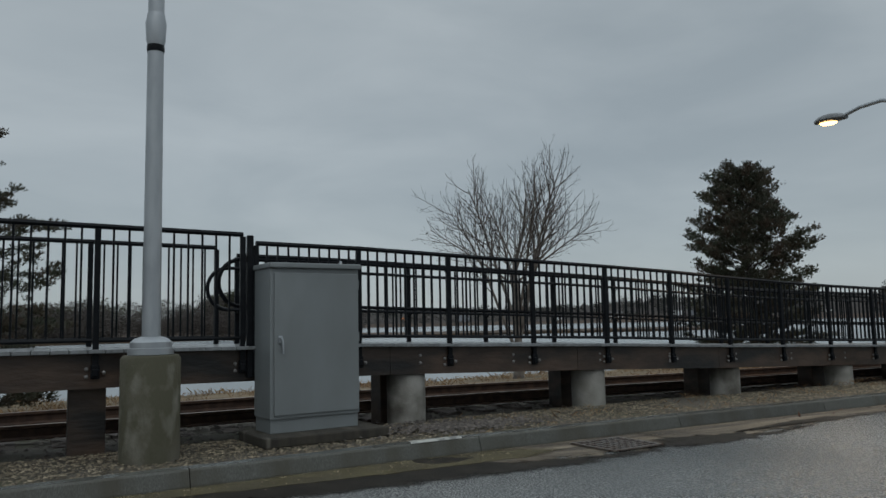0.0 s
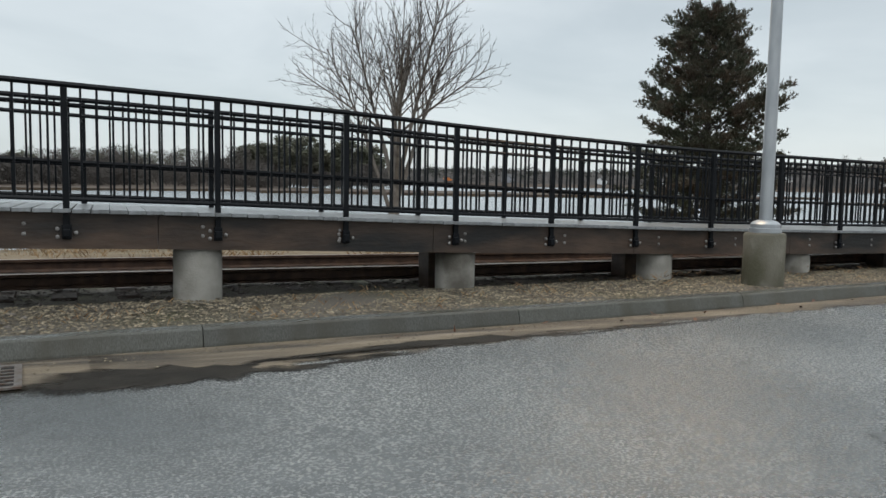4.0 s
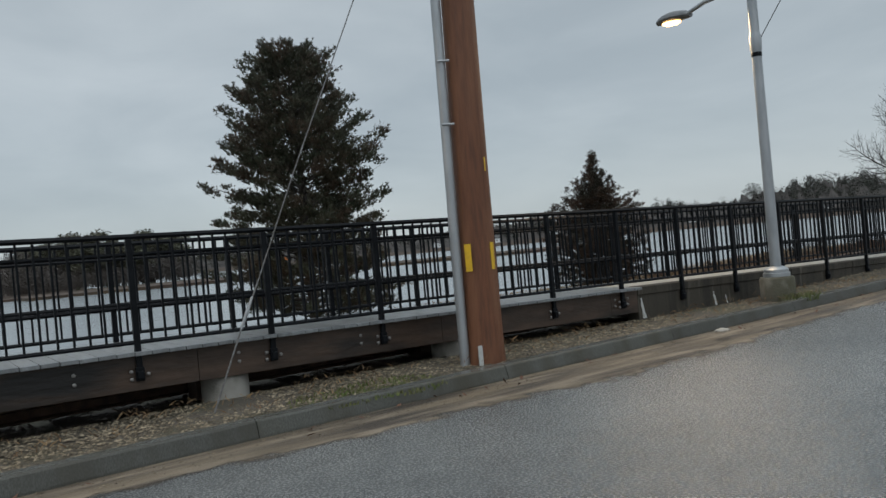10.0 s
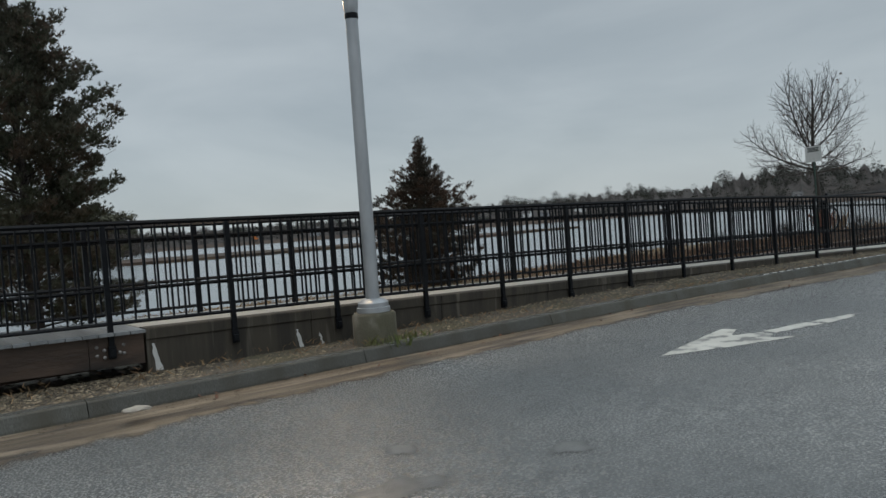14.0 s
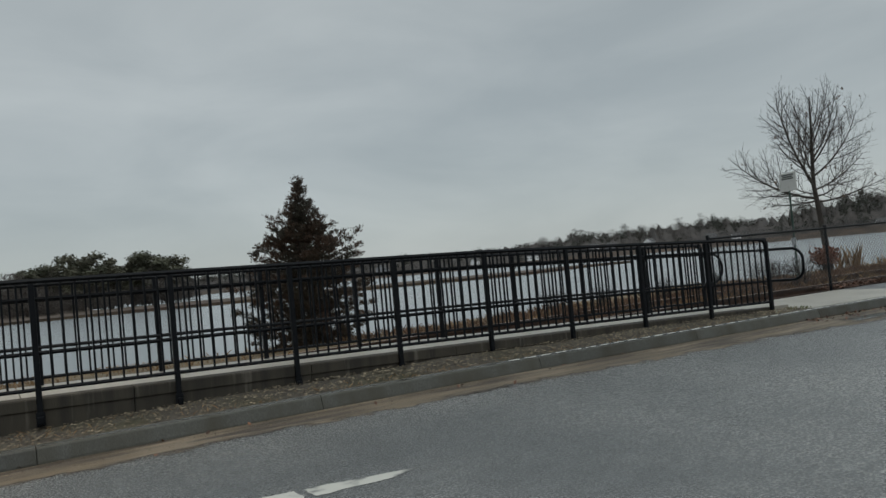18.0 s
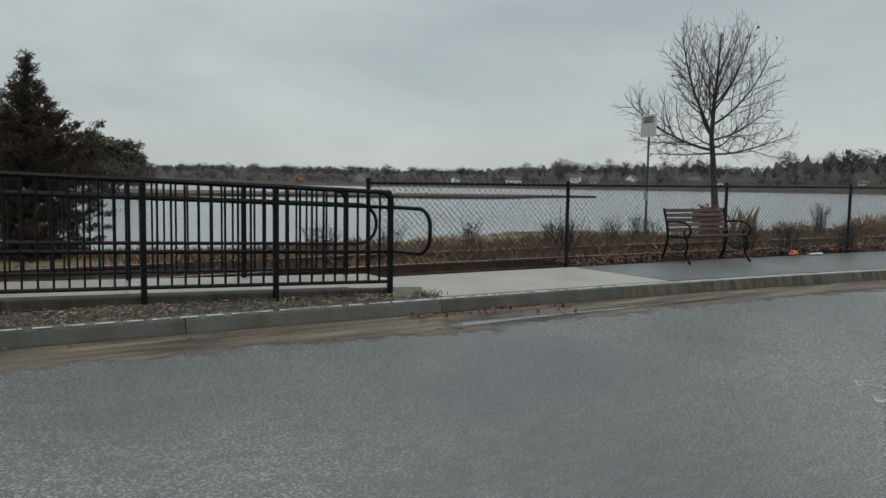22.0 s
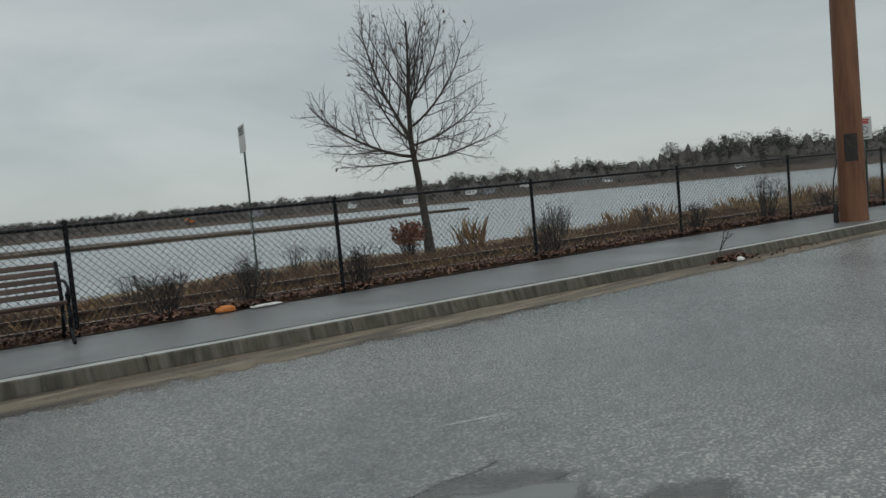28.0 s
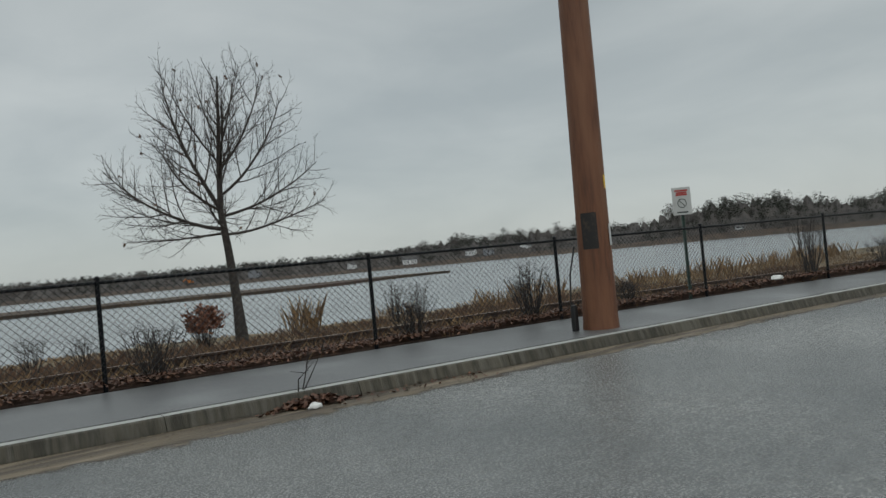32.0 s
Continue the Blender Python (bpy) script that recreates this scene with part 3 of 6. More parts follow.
# ---- granite kerb, stone by stone ----
kerb = thing("kerb", "weathered grey granite kerb stones along the street", "kerb", kind="structure")
JOINTS = [-30 + 2.6 * i for i in range(12)] + [2.25, 4.8, 7.4, 10.03, 12.8, 15.2, 17.8, 20.3, 22.83, 25.4, 28.0, 30.4, 33.0, 35.5, 38.0, 40.4, 42.6, 44.5, 46.4, 48.4, 50.8,
          52.6, 54.4, 56.9, 59.3, 61.8] + [64.3 + 2.5 * i for i in range(11)]
for a, b in zip(JOINTS, JOINTS[1:]):
    s = Shape()
    pa, pb = Vector((a + 0.0035, kerb_y(a), road_z(a))), Vector((b - 0.0035, kerb_y(b), road_z(b)))
    seg = max(2, int((b - a) / 0.3))
    for i in range(seg + 1):
        p = pa.lerp(pb, i / seg)
        w = 0.006 * noise.noise(Vector((p.x * 3, 1, 0)))
        for dy, dz in ((-0.02, -0.1), (0.0, 0.02), (0.035 + w, 0.118 + w), (0.05 + w, 0.133), (0.16, 0.138 + w), (0.18, 0.125), (0.18, -0.1)):
            s.v.append((p.x, p.y + dy, p.z + dz))
    for i in range(seg):
        s.f += [(i * 7 + j, (i + 1) * 7 + j, (i + 1) * 7 + j + 1, i * 7 + j + 1) for j in range(6)]
    s.f += [tuple(range(7))[::-1], tuple(seg * 7 + j for j in range(7))]
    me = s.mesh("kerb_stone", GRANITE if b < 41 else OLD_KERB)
    # top faces take the paler colour that stands for light from above
    me.materials.append(GRANITE_TOP_LIT if b < 41 else KERB_TOP_LIT)
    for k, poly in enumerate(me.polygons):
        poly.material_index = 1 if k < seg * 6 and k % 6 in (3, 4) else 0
    part("kerb_stone", me, None, kerb)

for x0, x1 in ((4.1, 4.62),):
    s = Shape()
    for i in range(9):
        x = x0 + (x1 - x0) * i / 8
        w = 0.012 * noise.noise(Vector((x * 9, 2, 0)))
        s.v += [(x, kerb_y(x) + 0.038, road_z(x) + 0.132), (x, kerb_y(x) + 0.054, road_z(x) + 0.147), (x, kerb_y(x) + 0.1 + w, road_z(x) + 0.1485)]
    s.f = [(3 * i + j, 3 * i + 3 + j, 3 * i + 4 + j, 3 * i + 1 + j) for i in range(8) for j in range(2)]
    part("paint_mark", s, KERB_PAINT_GLINT, kerb, "worn white paint on the kerb edge")
# sky reflection along the wet kerb edge, drawn as thin white dashes
s = Shape()
x = 32.6
while x < 41.2:
    n = 0.15 if x < 37 else 0.22
    s.add([(u, kerb_y(u) + dy, road_z(u) + dz) for u, dy, dz in ((x, 0.043, 0.141), (x + n, 0.043, 0.141), (x + n, 0.051, 0.1465), (x, 0.051, 0.1465), (x + n, 0.064, 0.1475), (x, 0.064, 0.1475))], [(0, 1, 2, 3), (3, 2, 4, 5)])
    x += n + (0.07 if x < 37 else 0.02)
part("edge_line", s, KERB_PAINT_GLINT, kerb, "thin broken white line standing for sky glint on the wet kerb edge")

# ---- sidewalk ----
def slab_thing(x0, x1, mat, name, label, far):
    return ribbon(name, x0, x1, 0.5, lambda x: kerb_y(x) + 0.185, far, lambda x: walk_z(x) - 0.018, mat, label, "sidewalk", 0.12)


def fence_side(x):
    return fence_y(x) - 0.12


slab_thing(38.12, 41.3, SLAB, "concrete_sidewalk", "damp light concrete sidewalk panel at the kerb", fence_side)
slab_thing(41.32, 88, PATH_ASPHALT, "asphalt_sidewalk", "damp dark asphalt sidewalk between kerb and chain-link fence", fence_side)

abutment = thing("abutment", "stained concrete retaining wall that carries the raised sidewalk", "retaining wall", kind="structure")
wall_cuts = [23.62 + 1.76 * i for i in range(9)]
for a, b in zip(wall_cuts, wall_cuts[1:]):
    s = Shape()
    for x in (a + 0.004, b - 0.004):
        y = rail_y(x) + 0.035
        top = deck_z(x)
        # a cast coping stands proud over the stained face
        s.v += [(x, y, -0.2), (x, y, top - 0.115), (x, y - 0.018, top - 0.105), (x, y - 0.018, top - 0.012), (x, y - 0.006, top), (x, y + 0.2, top), (x, y + 0.2, -0.2)]
    s.f = [(j, j + 7, j + 8, j + 1) for j in range(6)] + [(0, 1, 2, 3, 4, 5, 6), (13, 12, 11, 10, 9, 8, 7)]
    part("wall_panel", s, WALL_CONCRETE, abutment)
slab_cuts = [23.62 + 1.449 * i for i in range(11)]
raised = thing("raised_sidewalk", "pale concrete sidewalk slabs level with the boardwalk end", "sidewalk", kind="structure")
for a, b in zip(slab_cuts, slab_cuts[1:]):
    s = Shape()
    for x in (a + 0.005, b - 0.005):
        y0, y1, z = rail_y(x) + 0.235 if x < 37.7 else rail_y(x) + 0.05, rail_y(x) + RAIL_GAP + 0.12, deck_z(x)
        if x > 37.8:
            y1 = fence_y(x) - 0.1
        s.v += [(x, y0, z - 0.15), (x, y0, z - 0.003), (x, y1, z - 0.003), (x, y1, z - 0.15)]
    s.f = [(0, 4, 5, 1), (1, 5, 6, 2), (2, 6, 7, 3), (0, 1, 2, 3), (7, 6, 5, 4)]
    part("slab", s, SLAB, raised)
for x, w, h in ((23.73, 0.085, 0.27), (25.25, 0.07, 0.2), (25.51, 0.04, 0.13)):
    s = Shape()
    y = rail_y(x) + 0.031
    rows_ = [(0.035 + h * k / 7, w * (0.55 + 0.35 * noise.noise(Vector((x * 7, k * 1.7, 0))) + 0.25 * (k < 2) - 0.3 * (k > 5))) for k in range(8)]
    for k, (z, half) in enumerate(rows_):
        drift = 0.012 * noise.noise(Vector((x * 3, k * 1.1, 5))) - 0.006 * k
        s.v += [(x + drift - half * 0.5, y, z), (x + drift + half * 0.5, y, z)]
    s.f = [(2 * k, 2 * k + 1, 2 * k + 3, 2 * k + 2) for k in range(7)]
    part("lime_stain", s, WHITE, abutment, "white lime streak")

# ---- boardwalk ----
boardwalk = thing("boardwalk", "raised timber boardwalk of wet grey planks on dark beams and concrete piers", "boardwalk", kind="structure")
BW0, BW1 = -14.0, 23.6
beam_bolt = Shape().lathe([(0.017, 0), (0.017, 0.01), (0.008, 0.016)], Matrix.Rotation(radians(90), 4, "X"), 8).mesh("bolt", BOLT)
for side, off in (("near", 0.055), ("far", RAIL_GAP - 0.055)):
    x = BW0
    while x < BW1 - 0.1:
        b = min(x + 2.65, BW1)
        s = Shape()
        y0, y1 = rail_y(x) + off, rail_y(b) + off
        d0, d1 = deck_z(x), deck_z(b)
        s.v = [(x + 0.003, y0 - 0.04, d0 - 0.33), (x + 0.003, y0 - 0.04, d0 - 0.035), (x + 0.003, y0 + 0.05, d0 - 0.035), (x + 0.003, y0 + 0.05, d0 - 0.33),
               (b - 0.003, y1 - 0.04, d1 - 0.33), (b - 0.003, y1 - 0.04, d1 - 0.035), (b - 0.003, y1 + 0.05, d1 - 0.035), (b - 0.003, y1 + 0.05, d1 - 0.33)]
        s.f = [(0, 4, 5, 1), (1, 5, 6, 2), (2, 6, 7, 3), (3, 7, 4, 0), (0, 1, 2, 3), (7, 6, 5, 4)]
        bm_ob = part("beam", s, BEAM, boardwalk, "dark-stained timber beam")
        if side == "near":
            for q in (0.14, 0.62):
                for dz in (-0.13, -0.21):
                    u = x + (b - x) * q
                    placed("bolt", beam_bolt, bm_ob, Matrix.Translation((u, rail_y(u) + off - 0.039, deck_z(u) + dz)))
        x = b
for x in (-9.7, -6.9, -4.1, -1.3, 1.62, 4.85, 7.55, 10.22, 13.02, 15.5, 18.1, 20.7):
    base, top = -0.25, deck_z(x) - 0.335
    s = Shape()
    if x > 2:
        s.lathe([(0.215, base), (0.215, top - 0.02), (0.2, top)], Matrix.Translation((x, rail_y(x) + 0.25, 0)), 20)
        part("pier", s, CONCRETE, boardwalk, "round concrete pier", True)
    s = Shape()
    s.block(0.3, 0.3, top + 0.33, 0.01, Matrix.Translation((x, rail_y(x) + (0.78 if x > 2 else 0.3), base)))
    part("timber_post", s, BEAM, boardwalk, "dark square timber post")
    s = Shape()
    s.box(x - 0.14, x + 0.14, rail_y(x) + 0.11, rail_y(x) + RAIL_GAP - 0.11, deck_z(x) - 0.33, deck_z(x) - 0.06)
    part("cap_beam", s, BEAM, boardwalk)
plank = Shape()
plank.block(0.134, RAIL_GAP + 0.16, 0.032, 0.004, Matrix.Identity(4))
plank_mesh = plank.mesh("deck_board", DECK)
for k in range(242):
    x = BW1 - 0.07 - 0.141 * k
    placed("deck_board", plank_mesh, boardwalk, Matrix.Translation((x, rail_y(x) + RAIL_GAP / 2 + rng.uniform(-0.006, 0.006), deck_z(x) - 0.033 + rng.uniform(-0.001, 0.001))))

# ---- railway track ----
track = thing("railway_track", "rusty rails on old timber sleepers along the water", "railway track", kind="structure")
RAIL_SECTION = [(-0.07, 0), (-0.07, 0.012), (-0.012, 0.03), (-0.01, 0.1), (-0.036, 0.115), (-0.036, 0.145), (0.036, 0.145), (0.036, 0.115), (0.01, 0.1), (0.012, 0.03), (0.07, 0.012), (0.07, 0)]
for off in (0.0, 1.5):
    x = -30.0
    while x < 88:
        b = x + 11.8
        s, steps = Shape(), 12
        for i in range(steps + 1):
            u = x + (b - 0.003 - x) * i / steps
            for dy, dz in RAIL_SECTION:
                s.v.append((u, track_y(u) + off + dy, road_z(u) + 0.07 + dz))
        for i in range(steps):
            s.f += [(i * 12 + j, (i + 1) * 12 + j, (i + 1) * 12 + (j + 1) % 12, i * 12 + (j + 1) % 12) for j in range(12)]
        me = s.mesh("rail", RUST)
        me.materials.append(RAILHEAD)
        for k, poly in enumerate(me.polygons):
            poly.material_index = 1 if k % 12 == 5 else 0
        part("rail", me, None, track, "rusty steel rail")
        x = b
sl = Shape()
sl.block(0.22, 2.45, 0.16, 0.012, Matrix.Identity(4))
sleeper_mesh = sl.mesh("sleeper", SLEEPER)
for i in range(180):
    x = -20 + 0.55 * i
    d = (track_y(x + 0.2) - track_y(x - 0.2)) / 0.4
    placed("sleeper", sleeper_mesh, track, Matrix.Translation((x, track_y(x) + 0.75, road_z(x) - 0.125 + rng.uniform(-0.01, 0.01))) @ Matrix.Rotation(math.atan(d) + rng.uniform(-0.02, 0.02), 4, "Z"))


# ---- railings ----
def rail_lift(x):
    """How far the top rail drifts from its nominal height over the walk."""
    return table(x, ((-20, 0.0), (3, 0.02), (9, 0.024), (12, -0.025), (17, -0.008), (23, 0.05), (28, 0.09), (33, 0.11), (36, 0.07), (37.7, 0.035), (60, 0.03)))


def railing(name, label, off, xs, rise, handrail_side, z_of, round_loop=(True, True), posts_down=0.25, bent_end=False, handrails=True, plates=True):
    """A black steel railing: posts side-bolted to the edge, top and bottom rails, pickets, and two tube handrails joined by loops at the ends."""
    thing_ob = thing(name, label, "railing", "railings along the boardwalk")

    def at(x, dz, dy=0.0):
        return Vector((x, rail_y(x) + off + dy, z_of(x) + dz + rail_lift(x) * max(0, dz) / rise))
    post = Shape()
    post.block(0.05, 0.05, rise + posts_down - 0.02, 0.006, Matrix.Identity(4))
    post_mesh = post.mesh("post", BLACK)
    picket = Shape()
    picket.box(-0.009, 0.009, -0.009, 0.009, 0.0, rise - 0.1)
    picket_mesh = picket.mesh("picket", BLACK)
    plate = Shape()
    plate.block(0.074, 0.03, 0.12, 0.008, Matrix.Translation((0, 0, 0)))
    plate.block(0.058, 0.05, 0.07, 0.012, Matrix.Translation((0, -0.01, 0.015)))
    plate_mesh = plate.mesh("bracket", BLACK)
    bolt = Shape()
    bolt.lathe([(0.017, 0), (0.017, 0.012), (0.008, 0.018)], Matrix.Rotation(radians(90), 4, "X"), 8)
    bolt_mesh = bolt.mesh("bolt", BOLT)
    for i, x in enumerate(xs):
        p = at(x, -posts_down)
        ob = placed("post", post_mesh, thing_ob, Matrix.Translation(p) @ Matrix.Diagonal((1, 1, 1 + rail_lift(x) / (rise + posts_down), 1)))
        if plates and posts_down > 0.1:
            s = 1 if off < 0.5 else -1
            placed("bracket", plate_mesh, ob, Matrix.Translation((0, -0.012 * s, 0.0)))
            if x < 24 and off < 0.5:
                for dx, dz in ((-0.068, 0.02), (-0.068, 0.085), (0.068, 0.05)):
                    placed("bolt", bolt_mesh, ob, Matrix.Translation((dx, 0.0, dz)))
    for a, b in zip(xs, xs[1:]):
        for dz, r in ((rise, 0.026), (0.075, 0.02)):
            s = Shape()
            s.tube([at(a, dz), at(b, dz)], r, 6)
            part("top_rail" if dz > 0.5 else "bottom_rail", s, BLACK, thing_ob, smooth=True)
        for k in range(1, 10):
            x = a + (b - a) * k / 10
            placed("picket", picket_mesh, thing_ob, Matrix.Translation(at(x, 0.08)) @ Matrix.Diagonal((1, 1, 1 + rail_lift(x) / rise, 1)))
    if bent_end:
        s = Shape()
        xe = xs[-1]
        s.tube([at(xe - 0.13, rise), at(xe - 0.06, rise - 0.012), at(xe - 0.015, rise - 0.055), at(xe, rise - 0.12), at(xe, rise - 0.3)], 0.027, 8)
        part("corner_bend", s, BLACK, thing_ob, smooth=True)
    if handrails:
        d = handrail_side * 0.085
        run = [xs[0] - 0.12] + xs + [xs[-1] + (0.12 if round_loop[1] else 0.09)]
        for dz in (rise - 0.15, rise - 0.6):
            s = Shape()
            s.tube([at(x, dz, d) for x in run], 0.021, 6)
            part("handrail", s, BLACK, thing_ob, "black tube handrail", True)
        for which, xe, sg in ((0, run[0], -1), (1, run[-1], 1)):
            s = Shape()
            hi, lo = rise - 0.15, rise - 0.6
            r = (hi - lo) / 2 if round_loop[which] else 0.17
            # the street-side loop swings round the last post towards the kerb
            ux, uy, reach = (sg, 0.0, 0.0) if round_loop[which] else (0.26, -0.966, 0.34)
            turn = [radians(15 * k) for k in range(1, 7)]
            pts = [at(xe, hi, d)] + [at(xe + ux * (reach + r * math.sin(q)), hi - r + r * math.cos(q), d + uy * (reach + r * math.sin(q))) for q in turn]
            pts += [at(xe + ux * (reach + r * math.cos(q)), lo + r - r * math.sin(q), d + uy * (reach + r * math.cos(q))) for q in turn] + [at(xe, lo, d)]
            s.tube(pts, 0.021, 8)
            part("end_loop", s, BLACK, thing_ob, smooth=True)
        stub = Shape()
        stub.tube([(0, 0, 0), (0, d * 0.6, -0.02), (0, d, 0.0)], 0.008, 5)
        stub_mesh = stub.mesh("handrail_stub", BLACK)
        for x in xs:
            for dz in (rise - 0.17, rise - 0.62):
                placed("handrail_stub", stub_mesh, thing_ob, Matrix.Translation(at(x, dz)))
    return thing_ob


main_posts = [3.08, 4.18] + [FIRST_POST + POST_STEP * i for i in range(28)]
left_posts = [2.95 - 1.28 * i for i in range(11)][::-1]
railing("railing", "black steel picket railing with tube handrails on the street side", 0.0, main_posts, 0.968, 1, deck_z, (True, False), bent_end=True)
railing("railing", "black steel picket railing with tube handrails above the water", RAIL_GAP, [x + 0.1 for x in main_posts[:-1]] + [37.8], 0.968, -1, deck_z, (True, True), posts_down=0.0, bent_end=True)
plain_railing = railing("railing", "plain black steel picket railing with no handrail", 0.0, left_posts, 1.045, 1, deck_z, handrails=False)
railing("railing", "plain black steel picket railing of the lookout over the water", RAIL_GAP, left_posts, 1.045, -1, deck_z, handrails=False, posts_down=0.0)

s = Shape()
s.block(0.06, 0.06, 1.36, 0.008, Matrix.Translation((3.02, rail_y(3.0), deck_z(3.0) - 0.3)))
part("end_post", s, BLACK, plain_railing, "thick square end post")

# ---- chain-link fence ----
FENCE_X = [38.16, 41.26, 44.49, 47.66, 50.97, 54.3, 57.5, 60.8, 64.3, 67.6, 70.9, 74.2, 77.5, 80.8, 84.1]
FENCE_H = 1.11


def fence_z(x):
    return walk_z(x) + 0.03 + 0.0035 * max(0, x - 41)


fence = thing("chain_link_fence", "black chain-link fence with a thin top rail along the sidewalk", "fence")
post = Shape()
post.lathe([(0.027, -0.15), (0.027, FENCE_H + 0.02), (0.032, FENCE_H + 0.025), (0.027, FENCE_H + 0.06), (0.0, FENCE_H + 0.075)], Matrix.Identity(4), 10)
fence_post_mesh = post.mesh("fence_post", BLACK, True)
for x in FENCE_X:
    placed("fence_post", fence_post_mesh, fence, Matrix.Translation((x, fence_y(x), fence_z(x))))
for a, b in zip(FENCE_X, FENCE_X[1:]):
    pa, pb = Vector((a, fence_y(a), fence_z(a))), Vector((b, fence_y(b), fence_z(b)))
    s = Shape()
    s.tube([pa + Vector((0, 0, FENCE_H)), pb + Vector((0, 0, FENCE_H))], 0.02, 8)
    part("top_rail", s, BLACK, fence, smooth=True)
    s = Shape()
    length, h, pitch = (pb - pa).length, FENCE_H + 0.055, 0.084
    ex, base = (pb - pa) / length, pa + Vector((0, -0.028, 0.03))

    def wire(u0, v0, u1, v1):
        s.tube([base + ex * u0 + Vector((0, 0, v0)), base + ex * u1 + Vector((0, 0, v1))], 0.0034, 3, False)
    k = -h
    while k < length:
        for flip in (False, True):
            u0, u1, v0, v1 = k, k + h, 0.0, h
            if u0 < 0:
                v0, u0 = -u0, 0.0
            if u1 > length:
                v1, u1 = v1 - (u1 - length), length
            if u1 - u0 > 0.01:
                if flip:
                    wire(length - u0, v0, length - u1, v1)
                else:
                    wire(u0, v0, u1, v1)
        k += pitch
    part("wire_mesh", s, BLACK_WIRE, fence, "black diamond wire mesh")


# ---- plants ----
def limb_path(start, azimuth, pitch, length, curl, r, steps=7, wob=0.12):
    """A branch that leaves at an angle of pitch over the level and bends upward by curl on its way."""
    p, pts, a, e = Vector(start), [Vector(start)], azimuth, pitch
    for i in range(steps):
        a += r.uniform(-wob, wob)
        e = min(1.5, e + curl / steps + r.uniform(-wob, wob) * 0.8)
        p = p + Vector((math.cos(a) * math.cos(e), math.sin(a) * math.cos(e), math.sin(e))) * length / steps
        pts.append(p.copy())
    return pts


def leafless_tree(name, label, base, trunk_path, trunk_r, limbs, mat, twig_mat, seed, spacing, angle, leaves=0, fine=1.0, clear=0.16):
    """A bare tree: a trunk, limbs given by height, azimuth, pitch, length, curl and thickness, and three orders of side shoots along each."""
    r = random.Random(seed)
    tree = thing(name, label, "tree")
    base = Vector(base)
    limb_s, twig_s, tips = Shape(), Shape(), []
    spine = [base + Vector(q) for q in trunk_path]
    trunk = Shape()
    trunk.tube(spine, [trunk_r * (1.3 if i == 0 else 1 - 0.84 * (q[2] / trunk_path[-1][2])) for i, q in enumerate(trunk_path)], 10, False)
    part("trunk", trunk, mat, tree, smooth=True)

    def on_trunk(z):
        for q, w in zip(trunk_path, trunk_path[1:]):
            if z <= w[2]:
                return base + Vector(q).lerp(Vector(w), (z - q[2]) / (w[2] - q[2]))
        return spine[-1]

    def shoots(pts, length, rad, level):
        n = max(2, int(length / (spacing * (1.0, 0.75, 0.6)[level - 1])))
        turn = r.uniform(0, 6.28)
        for k in range(n):
            low = clear if level == 1 else 0.16
            f = low + (0.98 - low) * (k + r.uniform(0.1, 0.9)) / n
            i = min(int(f * (len(pts) - 1)), len(pts) - 2)
            q = pts[i].lerp(pts[i + 1], f * (len(pts) - 1) - i)
            axis = (pts[i + 1] - pts[i]).normalized()
            side = axis.orthogonal().normalized()
            turn += 2.4 + r.uniform(-0.6, 0.6)
            side.rotate(Matrix.Rotation(turn, 3, axis))
            lean = angle * r.uniform(0.7, 1.25)
            d = (axis * math.cos(lean) + side * math.sin(lean)).normalized()
            ln = length * (0.52, 0.5, 0.42)[level - 1] * (1.1 - 0.62 * f) * r.uniform(0.65, 1.2)
            if ln < 0.07:
                continue
            path = limb_path(q, math.atan2(d.y, d.x), math.asin(max(-1, min(1, d.z))), ln, 0.3, r, 4 if level < 3 else 3, 0.16)
            rr = max(rad * 0.5 * (1 - 0.55 * f), 0.0042 * fine)
            (limb_s if level == 1 else twig_s).tube(path, [rr * (1 - 0.72 * j / (len(path) - 1)) for j in range(len(path))], 5 if level == 1 else 3, False)
            tips.append(path[-1])
            if level < 3:
                shoots(path, ln, rr, level + 1)

    for z, az, pitch, length, curl, thick in limbs:
        pts = limb_path(on_trunk(z), az, pitch, length, curl, r, 8, 0.07)
        limb_s.tube(pts, [thick * (1 - 0.86 * j / 8) + 0.003 for j in range(9)], 7, False)
        shoots(pts, length, thick, 1)
    top = [p for p in spine if p.z > base.z + limbs[0][0] * 0.98]
    if len(top) > 2:
        shoots(top, (top[-1] - top[0]).length * 0.8, trunk_r * 0.4, 1)
    tagged(part("branch_work", limb_s, mat, tree, smooth=True), kind="stuff")
    tagged(part("twig_crown", twig_s, twig_mat, tree, "fine bare twigs"), kind="stuff")
    if leaves:
        s = Shape()
        for _ in range(leaves):
            q = tips[r.randrange(len(tips))]
            for _ in range(7):
                u, w = Vector((r.uniform(-1, 1), r.uniform(-1, 1), r.uniform(-1, 1))).normalized() * 0.05, Vector((r.uniform(-1, 1), r.uniform(-1, 1), r.uniform(-1, 1))).normalized() * 0.05
                s.add([q, q + u, q + u + w, q + w], [(0, 1, 2, 3)])
        part("clinging_leaves", s, BRUSH, tree, "a few withered leaves")
    return tree


